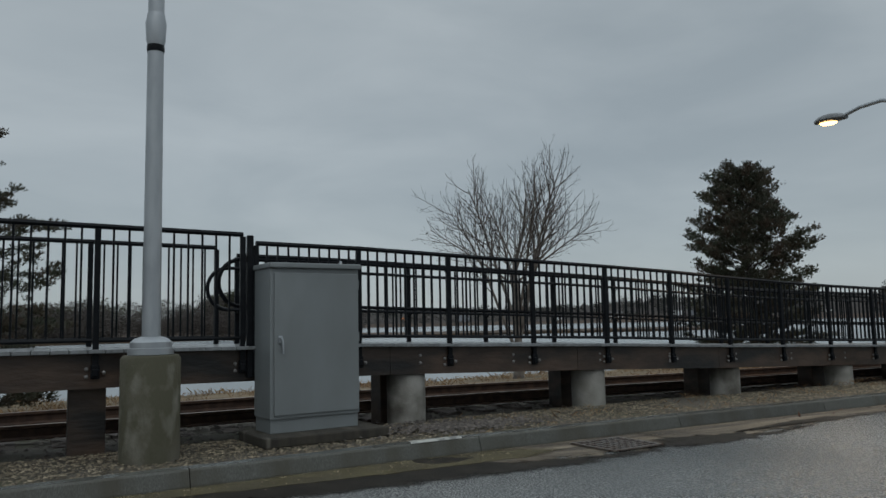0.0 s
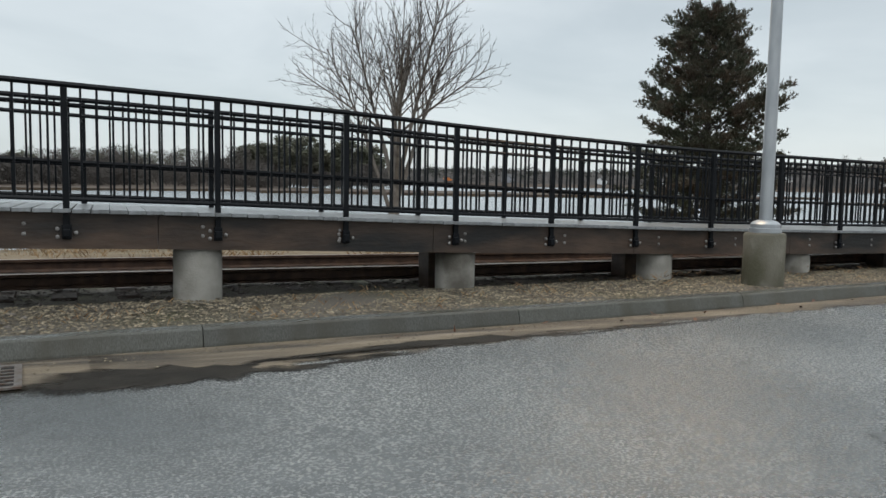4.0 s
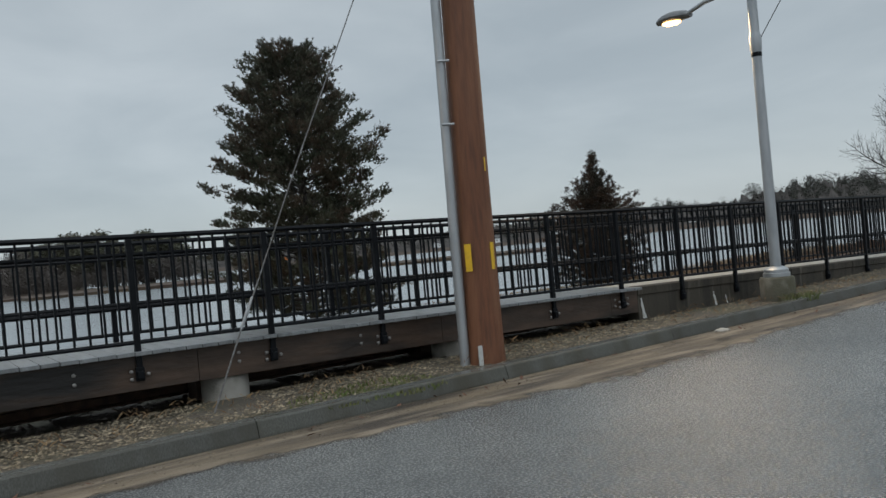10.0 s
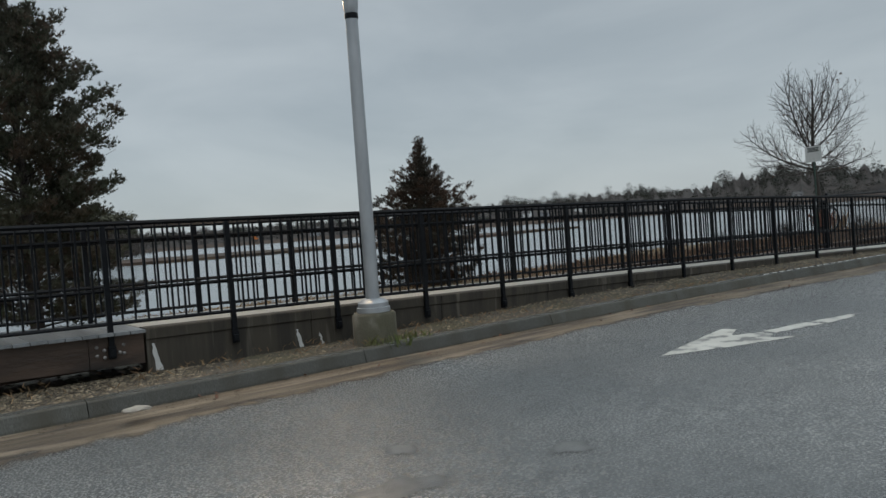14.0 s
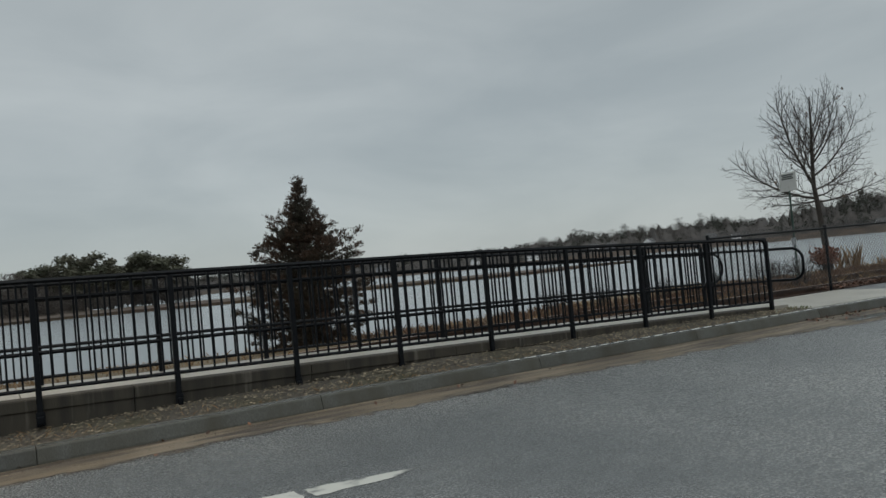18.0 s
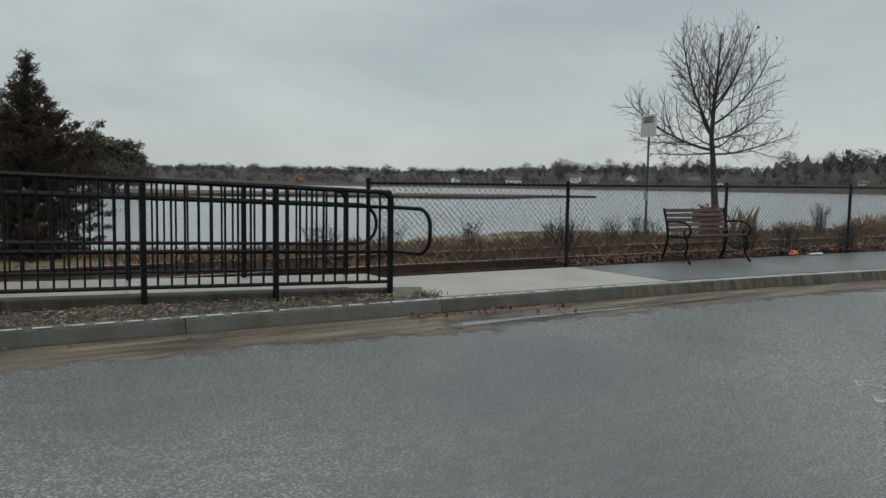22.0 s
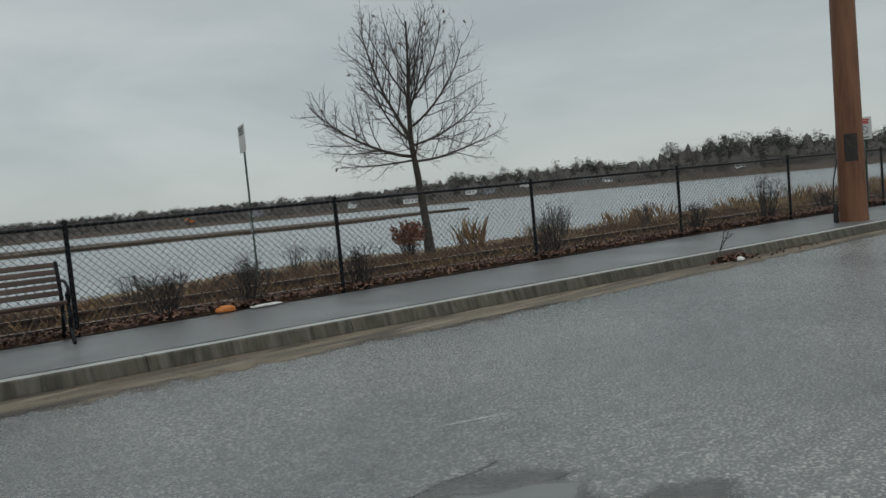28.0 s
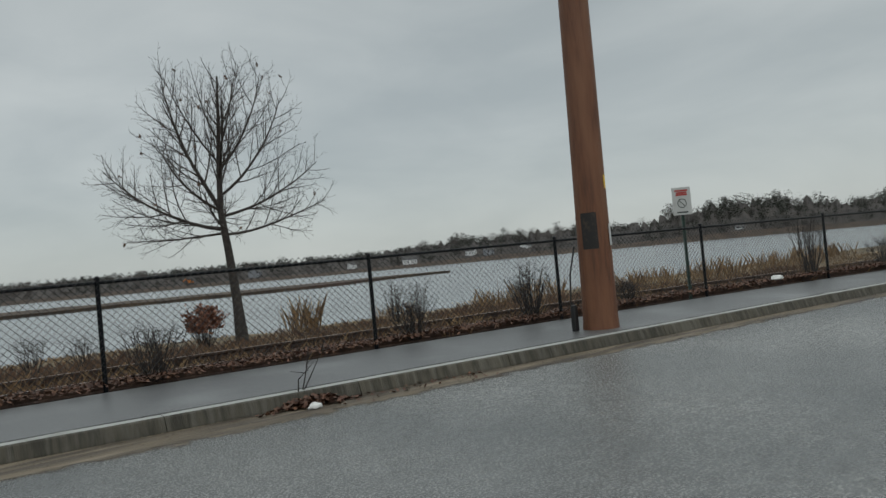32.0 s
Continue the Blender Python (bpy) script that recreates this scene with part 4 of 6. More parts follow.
def conifer(name, label, base, height, half_width, seed, mat, profile, boughs, pad, lean=(0.0, 0.0), lift=0.35, spires=(), bare=0.0):
    """An evergreen whose boughs carry separate pads of upswept sprays, with gaps of sky between them."""
    r = random.Random(seed)
    tree = thing(name, label, "tree")
    base = Vector(base)
    trunk, limb, leaf = Shape(), Shape(), Shape()
    tip = base + Vector((lean[0], lean[1], height))
    trunk.tube([base + Vector((0, 0, -0.2)), base.lerp(tip, 0.4) + Vector((0.04, 0, 0)), base.lerp(tip, 0.9)], [0.022 * height, 0.016 * height, 0.012], 8, False)

    def tuft(c, way, size):
        """One pad: short scaly sprays fanning out and up."""
        for _ in range(int(70 * max(0.5, size / pad))):
            off = Vector((r.uniform(-1, 1), r.uniform(-1, 1), r.uniform(-0.6, 0.6))) * size * 0.5 * r.random() ** 0.4
            q = c + off + way * r.uniform(-0.3, 0.35) * size
            w = (way * 0.7 + off / size * 0.9 + Vector((r.uniform(-0.5, 0.5), r.uniform(-0.5, 0.5), r.uniform(0.05, 0.85)))).normalized()
            side = w.cross(Vector((r.uniform(-1, 1), r.uniform(-1, 1), r.uniform(-1, 1)))).normalized()
            ln = size * r.uniform(0.16, 0.36)
            leaf.add([q - side * ln * 0.17, q + side * ln * 0.17, q + w * ln], [(0, 1, 2)])
            leaf.add([q + w * ln * 0.1, q + w * ln * 0.45, q + w * ln * 0.7 + side * ln * 0.5], [(0, 1, 2)])
            leaf.add([q + w * ln * 0.2, q + w * ln * 0.55, q + w * ln * 0.8 - side * ln * 0.48], [(0, 1, 2)])

    for k in range(boughs):
        f = 0.03 + 0.95 * (k + r.random()) / boughs
        a = k * 2.39996 + r.uniform(-0.4, 0.4)
        ragged = 0.86 + 0.3 * noise.noise(Vector((math.cos(a) * 1.6, math.sin(a) * 1.6, f * 7 + seed)))
        reach = half_width * table(f, profile) * ragged * r.uniform(0.72, 1.06)
        d = Vector((math.cos(a), math.sin(a), r.uniform(-0.12, 0.2) + lift * f)).normalized()
        p = base.lerp(tip, f)
        droop = Vector((0, 0, 0.1 * reach))
        pts = [p - droop, p + d * reach * 0.5 - droop * 0.6, p + d * reach]
        limb.tube(pts, [0.012 + 0.008 * reach, 0.01, 0.003], 4, False)
        across = Vector((-d.y, d.x, 0)).normalized()
        n = 2 + int(reach * 2.6 / pad * 0.34)
        for j in range(n):
            u = bare + (1 - bare) * (j + r.uniform(0.25, 1.0)) / n
            c = pts[0].lerp(pts[1], u * 2) if u < 0.5 else pts[1].lerp(pts[2], u * 2 - 1)
            c = c + across * r.uniform(-1, 1) * (0.12 + 0.34 * reach * u * (1.25 - u)) + Vector((0, 0, r.uniform(-0.08, 0.1)))
            tuft(c, (d + across * r.uniform(-0.4, 0.4) + Vector((0, 0, 0.3))).normalized(), pad * r.uniform(0.65, 1.15) * (0.55 + 0.45 * min(1, reach)))
    for dx, dy, z, h in spires:
        c = base + Vector((dx, dy, z))
        for j in range(6):
            tuft(c + Vector((r.uniform(-0.05, 0.05), r.uniform(-0.05, 0.05), h * j / 6)), Vector((0, 0, 1)), pad * (0.62 - 0.075 * j))
    part("trunk", trunk, BARK_DARK, tree, smooth=True)
    tagged(part("branch_work", limb, BARK_DARK, tree), kind="stuff")
    part("crown", leaf, mat, tree, "ragged pads of scaly sprays")
    return tree


conifer("cedar", "tall ragged dark red cedar on the lake bank", (24.4, 19.4, -0.35), 7.05, 2.85, 11, CEDAR,
        ((0, 0.75), (0.1, 0.95), (0.3, 1.0), (0.46, 0.97), (0.62, 0.82), (0.78, 0.6), (0.9, 0.44), (1.0, 0.2)), 190, 0.42, (-0.12, 0.1), 0.7,
        ((-0.95, 0.7, 6.0, 0.5), (0.5, -0.4, 6.4, 0.45), (-0.3, 0.2, 6.6, 0.4), (0.15, 0.1, 6.6, 0.4)), 0.3)
conifer("young_cedar", "small pointed bronze-green cedar by the water", (35.3, 19.55, -0.85), 4.9, 2.05, 5, CEDAR_RED,
        ((0, 0.66), (0.1, 0.95), (0.28, 1.0), (0.44, 0.95), (0.56, 0.78), (0.68, 0.52), (0.8, 0.27), (0.9, 0.11), (1.0, 0.02)), 230, 0.27, (0, 0), 0.7,
        ((0, 0, 4.4, 0.65), (-0.5, 0.3, 3.7, 0.45), (0.4, -0.25, 3.55, 0.5), (-0.85, 0.5, 3.15, 0.4), (0.9, -0.5, 3.0, 0.4), (0.1, -0.6, 3.5, 0.4)), 0.08)
conifer("spruce", "open-branched dark evergreen behind the lookout", (-0.4, 15.2, -0.3), 6.3, 2.5, 21, CEDAR,
        ((0, 0.9), (0.3, 1.0), (0.7, 0.5), (1.0, 0.03)), 110, 0.3, (0, 0), 0.3, ((0, 0, 6.1, 0.4),), 0.3)
# the pale tree divides near the ground into a vase of rising stems that arch outward
vase = [(0.5, 2.6, 1.34, 4.7, -0.1, 0.055), (1.0, 0.3, 1.22, 4.6, -0.2, 0.07), (1.2, 5.3, 1.3, 4.8, -0.15, 0.065), (1.3, 2.1, 1.3, 4.6, -0.2, 0.06),
        (1.5, 4.4, 1.12, 4.1, -0.2, 0.055), (1.6, 1.2, 1.15, 4.2, -0.2, 0.055), (2.6, 2.75, 0.7, 3.0, -0.15, 0.035), (2.7, 5.9, 0.7, 3.0, -0.15, 0.035),
        (3.0, 4.9, 1.1, 2.8, -0.1, 0.033), (3.2, 1.6, 1.1, 2.8, -0.1, 0.03)]
leafless_tree("bare_maple", "bare pale many-stemmed tree on the lake bank", (13.3, 18.1, -0.45),
              [(0, 0, -0.1), (0.02, 0, 1.0), (0.06, 0.02, 2.0), (0.0, 0.05, 3.2), (0.25, -0.1, 4.3), (0.3, -0.2, 5.2)], 0.13, vase, BARK_PALE, TWIG, 4, 0.27, 0.66, 0, 1.15, 0.4)
# the oak leans a little and keeps long, level lower limbs under a rising crown
oak_limbs = [(3.2, 2.55, 0.12, 3.7, 0.75, 0.055), (3.05, 5.75, -0.05, 2.9, 0.4, 0.04), (3.3, 4.2, -0.05, 2.6, 0.6, 0.036), (3.4, 1.1, 0.0, 2.6, 0.6, 0.036), (3.55, 6.1, 0.15, 3.2, 0.6, 0.042),
             (3.1, 3.0, -0.15, 2.5, 0.25, 0.033), (3.75, 2.75, 1.0, 3.7, 0.25, 0.062), (3.7, 3.4, 0.35, 2.8, 0.7, 0.04), (4.1, 5.5, 0.5, 3.2, 0.6, 0.042), (4.3, 0.9, 0.6, 2.7, 0.6, 0.036),
             (4.6, 4.5, 0.65, 2.7, 0.5, 0.036), (4.8, 5.9, 0.85, 3.0, 0.4, 0.038), (5.0, 2.9, 0.95, 2.7, 0.4, 0.032), (5.3, 5.2, 1.05, 2.5, 0.3, 0.03), (5.6, 2.2, 1.1, 2.2, 0.3, 0.026), (5.8, 6.0, 1.15, 2.1, 0.3, 0.024)]
leafless_tree("bare_oak", "bare young oak behind the fence with few withered leaves", (57.4, 18.45, -0.5),
              [(0, 0, -0.1), (-0.05, 0.03, 1.2), (-0.14, 0.1, 2.6), (-0.24, 0.16, 3.7), (-0.2, 0.14, 4.8), (-0.12, 0.1, 6.0), (-0.05, 0.08, 7.4)], 0.15, oak_limbs, BARK_DARK, TWIG, 9, 0.2, 0.78, 26, 1.0)


def forest(name, label, spots, mat, seed, per=70, bare=False, fine=0.22, needle=0.07):
    """Distant trees with ragged crowns, too far and too many to count."""
    r, s = random.Random(seed), Shape()
    for x, y, z, h, w in spots:
        if bare:
            for _ in range(max(3, per // 40)):
                a, q = r.uniform(0, 6.28), r.random()
                t = h * 0.007
                px, py = x + math.cos(a) * w * q * 0.2, y + math.sin(a) * w * q * 0.2
                tx, ty, tz = x + math.cos(a) * w * q * 0.5, y + math.sin(a) * w * q * 0.5, z + h * (1 - 0.35 * q * q) * r.uniform(0.8, 1)
                s.add([(px - t, py, z), (px + t, py, z), (tx, ty, tz)], [(0, 1, 2)])
            for _ in range(per):
                a, q, f = r.uniform(0, 6.28), r.random() ** 0.6, r.uniform(0.12, 1.0)
                round_ = math.sqrt(max(0.05, 1 - (2.1 * f - 1.25) ** 2 * 0.7)) if f > 0.25 else 0.9
                c = Vector((x + math.cos(a) * w * 0.5 * q * round_, y + math.sin(a) * w * 0.5 * q * round_, z + h * f * 0.98))
                ln = w * 0.085
                u = Vector((r.uniform(-0.7, 0.7), r.uniform(-0.7, 0.7), r.uniform(0.2, 1.2))) * ln
                s.add([c, c + Vector((ln * fine, ln * fine * 0.5, 0)), c + u], [(0, 1, 2)])
        else:
            s.add([(x - h * 0.015, y, z - 0.5), (x + h * 0.015, y, z - 0.5), (x, y, z + h * 0.8)], [(0, 1, 2)])
            lobes = [(r.uniform(-0.35, 0.35) * w, r.uniform(-0.35, 0.35) * w, r.uniform(0.22, 0.93) * h, r.uniform(0.16, 0.32) * w) for _ in range(9)]
            for _ in range(per):
                lx, ly, lz, lr = lobes[r.randrange(9)]
                d = Vector((r.gauss(0, 1), r.gauss(0, 1), r.gauss(0, 0.75))).normalized() * lr * r.uniform(0.55, 1.05)
                c = Vector((x + lx, y + ly, z + lz)) + d
                q = w * needle
                s.add([c + Vector((r.uniform(-q, q), r.uniform(-q, q), r.uniform(-q, q) * 0.7)) for _ in range(3)], [(0, 1, 2)])
    return tagged(part(name, s, mat), label, "trees", kind="stuff")


fr = random.Random(31)


def polar(a, d):
    return 45 + d * math.cos(radians(a)), d * math.sin(radians(a))


SHORE = ((0, 420), (12, 560), (30, 600), (79, 640), (84, 500), (88, 180))
# how high the woods stand over the far water, in degrees, along the shore
SKYLINE = ((0, 1.9), (20, 2.1), (23, 2.1), (25, 2.6), (29, 3.0), (33, 2.9), (34.3, 2.45), (35.5, 2.0), (37.5, 1.85), (39, 2.3), (42, 2.2), (46, 2.1), (50, 2.1), (52, 1.85), (55, 1.5), (60, 1.4), (66, 1.5), (72, 1.45), (80, 1.4), (90, 1.4))
HOUSES = ((53.2, 16, 15, 7, 3.6, "white", "long low white house on the far shore", 5), (48.6, 26, 10, 8, 6.2, "white", "white two-storey house among far trees", -15),
          (47.3, 22, 9, 8, 5.6, "grey", "grey two-storey house among far trees", 20), (44.5, 40, 10, 8, 6.4, "white", "pale gabled house on the far hill", 60),
          (64.5, 24, 13, 8, 5.0, "grey", "grey gabled house at the far shore", 65), (57.5, 20, 7, 6, 3.6, "white", "small white cottage on the far shore", 40),
          (40.2, 34, 10, 8, 5.4, "grey", "grey house in the far woods", 0), (38.6, 24, 8, 6, 4.0, "white", "small pale house near the far waterline", 20),
          (29.5, 24, 9, 7, 4.4, "white", "white house near the far waterline", 10))
pines, bares = [], []
for i in range(3900):
    a = fr.uniform(6, 84)
    row = fr.random()
    d = table(a, SHORE) + 34 + 170 * row
    x, y = polar(a, d)
    full = d * math.tan(radians(table(a, SKYLINE) - 0.12)) * (0.97 + 0.3 * noise.noise(Vector((a * 1.1, 3, 0))))
    clump = noise.noise(Vector((a * 0.42, 0, row)))
    pine = fr.random() < 0.34 + 0.85 * clump
    roof = full * (0.42 + 0.58 * min(1, row * 1.5)) * fr.uniform(0.72, 1.06) * (1.04 if pine else 0.96)
    h = min(roof, fr.uniform(12, 18))
    if row < 0.3 and any(abs(a - hs[0]) < 0.75 for hs in HOUSES):
        continue
    (pines if pine else bares).append((x, y, roof - h, h, h * fr.uniform(0.55, 0.8)))
forest("far_pine_woods", "dark pines on the far shore", pines, PINE, 1, 170, needle=0.085)
forest("far_bare_woods", "leafless brown woods on the far shore", bares, BARE_WOOD, 2, 190, True, 0.8)
hill = Shape()
arc = [3 + a * 0.2 for a in range(416)]
for a in arc:
    edge = table(a, SHORE)
    for d, f in ((21, -0.05), (36, 0.12), (80, 0.46), (190, 0.74), (380, 0.5)):
        z = (edge + d) * math.tan(radians(table(a, SKYLINE))) * f * (1 + 0.12 * noise.noise(Vector((a * 1.3, d * 0.02, 1))) + 0.2 * noise.noise(Vector((a * 5.1, d, 1))) + (0.16 * fr.uniform(-1, 1) if f > 0.3 else 0))
        hill.v.append((*polar(a, edge + d), -1.4 if f < 0 else z))
hill.f = [(5 * i + j, 5 * i + 5 + j, 5 * i + 6 + j, 5 * i + 1 + j) for i in range(len(arc) - 1) for j in range(4)]
hill_mesh = hill.mesh("backdrop", FIELD, True)
hill_mesh.materials.append(WOODED)
for k, poly in enumerate(hill_mesh.polygons):
    poly.material_index = 1 if k % 4 else 0
tagged(part("backdrop", hill_mesh, None), "low brown wooded hills beyond the lake", "hills", kind="structure")
grove_pines, grove_bares = [], []
for i in range(430):
    x, y = fr.uniform(-170, 66), 172 + fr.uniform(0, 60)
    h = fr.uniform(8, 14) * table(x, ((-200, 0.5), (-10, 0.55), (22, 0.68), (50, 0.66), (60, 0.6), (70, 0.4)))
    (grove_pines if x < 26 and fr.random() < 0.34 + 0.5 * noise.noise(Vector((x * 0.045, 8, 0))) else grove_bares).append((x, y, -0.3, h, h * fr.uniform(0.55, 0.8)))
for i in range(300):
    x, h = fr.uniform(-190, 68), fr.uniform(2.5, 5.5)
    grove_bares.append((x, 168 + fr.uniform(0, 14), -0.4, h, h * fr.uniform(1.2, 1.9)))
forest("pine_grove", "pines among bare trees on the near side of the lake", grove_pines, GROVE_PINE, 3, 620, needle=0.066)


def pine_stand(name, label, spots, seed):
    """Broad-topped pines: a stem and flattened, lumpy boughs fringed with needle tufts."""
    r, s = random.Random(seed), Shape()
    for x, y, h, w in spots:
        s.add([(x - 0.16, y, -0.8), (x + 0.16, y, -0.8), (x, y, h * 0.85)], [(0, 1, 2)])
        for k in range(16):
            f = 0.26 + 0.66 * (k / 15) ** 0.85 + r.uniform(-0.05, 0.05)
            reach = w * (0.25 + 0.75 * math.sin(math.pi * min(1.0, (f - 0.15) * 1.05))) * 0.5
            a = k * 2.4 + r.uniform(-0.5, 0.5)
            c = Vector((x + math.cos(a) * reach * 0.8, y + math.sin(a) * reach * 0.8, h * f))
            rad = w * r.uniform(0.15, 0.25)
            b, o = len(s.v), r.uniform(0, 90)
            for i in range(1, 5):
                for j in range(8):
                    th, ph = math.pi * i / 5, 2 * math.pi * j / 8
                    d = Vector((math.sin(th) * math.cos(ph), math.sin(th) * math.sin(ph), 0.55 * math.cos(th)))
                    s.v.append(c + d * rad * 0.72 * (1 + 0.6 * noise.noise(d * 2.2 + Vector((o, 0, 0)))))
            s.f += [(b + 8 * i + j, b + 8 * i + (j + 1) % 8, b + 8 * i + 8 + (j + 1) % 8, b + 8 * i + 8 + j) for i in range(3) for j in range(8)]
            s.f += [tuple(b + j for j in range(8)), tuple(b + 24 + j for j in reversed(range(8)))]
            for _ in range(170):
                d = Vector((r.gauss(0, 1), r.gauss(0, 1), r.gauss(0.1, 0.8))).normalized()
                p = c + Vector((d.x, d.y, d.z * 0.8)) * rad * r.uniform(0.6, 1.3)
                s.add([p + Vector((r.uniform(-q, q), r.uniform(-q, q), r.uniform(-q, q) * 0.7)) for q in (0.42, 0.42, 0.42)], [(0, 1, 2)])
    return tagged(part(name, s, GROVE_PINE), label, "trees", kind="stuff")


stand = [(40.5, 186, 10.4, 6), (44.5, 176, 11.2, 6.5), (47.2, 190, 10.6, 6), (50.0, 177, 11.2, 7), (53.2, 185, 10.0, 6), (59.6, 176, 11.1, 7.5), (62.0, 184, 10.4, 6), (65.6, 178, 9.8, 6), (56.5, 178, 8.2, 5),
         (36.5, 184, 8.8, 5.5), (68.4, 186, 7.8, 4.5)]
stand += [(fr.uniform(38, 69), fr.uniform(178, 196), fr.uniform(5.5, 8.5), fr.uniform(4, 5.5)) for _ in range(26)]
pine_stand("pine_stand", "broad-topped olive pines standing close at the lake", stand, 17)
forest("bare_grove", "leafless trees on the near side of the lake", grove_bares, BARE_WOOD, 4, 560, True, 0.3)


def marsh(name, label, x0, x1, near, far, z):
    return ribbon(name, x0, x1, 2.0, near, far, lambda x: z + 0.12 * noise.noise(Vector((x * 0.2, 5, 0))), MARSH, label, "marsh", 0.5, 1.2, x0)


marsh("marsh_spit", "long tan marsh-grass spit in the lake", 30, 148, lambda x: 117 + 9 * math.sin(x * 0.045) - 3 * math.sin(x * 0.13), lambda x: 134 + 9 * math.sin(x * 0.045) + 48 * max(0, 1 - (x - 30) / 118) ** 1.2 - 12 * max(0, (x - 126) / 22) ** 1.5, -0.55)
marsh("marsh_shore", "brown marsh-grass edge under the trees", -200, 70, lambda x: 134 + 8 * math.sin(x * 0.05), lambda x: 178, -0.6)


# ---- street furniture ----
def bar(s, m, w, h, t=0.003, x=0.0, z=0.0):
    return s.box(x - w / 2, x + w / 2, -t, 0, z, z + h, m)


cab = thing("utility_cabinet", "grey painted steel utility cabinet on a concrete pad beside the track", "cabinet")
cm = Matrix.Translation((3.53, 6.52, 0.1)) @ Matrix.Rotation(radians(6), 4, "Z")
s = Shape()
s.block(1.22, 0.72, 0.09, 0.015, cm @ Matrix.Translation((0.03, -0.06, 0)))
part("pad", s, WALL_CONCRETE, cab, "rough stained concrete pad")
s = Shape()
s.block(0.88, 0.38, 0.13, 0.006, cm @ Matrix.Translation((0, 0.03, 0.09)))
part("plinth", s, CABINET, cab)
s = Shape()
s.block(0.9, 0.42, 1.38, 0.012, cm @ Matrix.Translation((0, 0.03, 0.215)))
part("body", s, CABINET, cab)
s = Shape()
s.block(0.85, 0.022, 1.3, 0.008, cm @ Matrix.Translation((0.01, -0.187, 0.25)))
cab_door = part("door", s, CABINET, cab)
s = Shape()
s.block(0.93, 0.48, 0.05, 0.012, cm @ Matrix.Translation((0, 0.02, 1.595)))
part("lid", s, CABINET, cab)
s = Shape()
s.block(0.035, 0.02, 0.07, 0.006, cm @ Matrix.Translation((-0.36, -0.208, 0.9)))
s.tube([cm @ Vector((-0.36, -0.225, 0.955)), cm @ Vector((-0.35, -0.235, 0.92)), cm @ Vector((-0.343, -0.232, 0.81))], [0.013, 0.012, 0.009], 8)
part("handle", s, GALV, cab_door, "chrome lever handle", True)
for z in (0.42, 0.9, 1.4):
    s = Shape()
    s.tube([cm @ Vector((0.44, -0.19, z)), cm @ Vector((0.44, -0.19, z + 0.09))], 0.009, 8)
    part("hinge", s, CABINET, cab_door, smooth=True)
s = Shape()
s.lathe([(0.018, 0), (0.018, 0.03), (0.01, 0.05)], cm @ Matrix.Translation((0.37, 0.05, 1.645)), 10)
part("lifting_eye", s, GALV, cab, smooth=True)


def street_lamp(x, y, ground_top, label, lit=True, height=4.55):
    lamp = thing("street_lamp", label, "street lamp", "street lamps along the kerb")
    o = Matrix.Translation((x, y, 0))
    s = Shape()
    g = ground_top
    s.lathe([(0.235, -0.1), (0.235, g - 0.03), (0.215, g - 0.004), (0.0, g)], o, 26)
    part("base", s, MOSSY, lamp, "round mossy concrete base", True)
    s = Shape()
    s.lathe([(0.18, g), (0.18, g + 0.05), (0.165, g + 0.055), (0.165, g + 0.1), (0.13, g + 0.13), (0.085, g + 0.145)], o, 24)
    part("collar", s, GALV, lamp, "painted flange cover", True)
    s = Shape()
    s.lathe([(0.074, g + 0.13), (0.066, 3.55), (0.066, height)], o, 20)
    part("pole", s, GALV, lamp, smooth=True)
    s = Shape()
    s.lathe([(0.07, 3.5), (0.073, 3.52), (0.073, 3.54), (0.07, 3.56)], o, 20)
    part("band", s, BLACK, lamp, smooth=True)
    s = Shape()
    s.lathe([(0.069, 3.56), (0.078, 3.6), (0.086, 3.75), (0.07, 3.84)], o, 20)
    part("sleeve", s, GALV, lamp, smooth=True)
    s = Shape()
    s.tube([(x, y, height - 0.12), (x + 0.01, y + 0.12, height - 0.02), (x + 0.03, y + 0.4, height + 0.05), (x + 0.05, y + 0.8, height + 0.04), (x + 0.08, y + 1.15, height - 0.03)], [0.05, 0.045, 0.038, 0.034, 0.032], 10)
    part("arm", s, GALV, lamp, "curved arm", True)
    head = Shape()
    hm = Matrix.Translation((x + 0.1, y + 1.1, height - 0.1)) @ Matrix.Rotation(radians(3), 4, "X")
    rows = []
    for k in range(9):
        f = k / 8
        w = 0.055 + 0.135 * math.sin(math.pi * min(1, f * 1.06)) ** 0.6 * (0.55 + 0.45 * f)
        h = 0.035 + 0.075 * math.sin(math.pi * f) ** 0.7
        rows.append([(w * math.cos(a), f * 0.62, 0.055 + (h if math.sin(a) > 0 else 0.045) * math.sin(a)) for a in (2 * math.pi * i / 16 for i in range(16))])
    for k in range(8):
        head.add([hm @ Vector(p) for p in rows[k]] + [hm @ Vector(p) for p in rows[k + 1]], [(i, (i + 1) % 16, 16 + (i + 1) % 16, 16 + i) for i in range(16)])
    head.add([hm @ Vector(p) for p in rows[0]], [tuple(range(16))[::-1]])
    head.add([hm @ Vector(p) for p in rows[8]], [tuple(range(16))])
    lh = part("head", head, LAMP_HEAD, lamp, "grey cobra lamp head", True)
    lens = Shape()
    lens.lathe([(0.0, 0.0), (0.08, 0.004), (0.108, 0.025), (0.11, 0.045)], hm @ Matrix.Translation((0, 0.36, -0.035)) @ Matrix.Diagonal((1, 1.5, 1, 1)), 20)
    part("lens", lens, LAMP_GLOW, lh, "glowing amber lens", True)
    return lamp


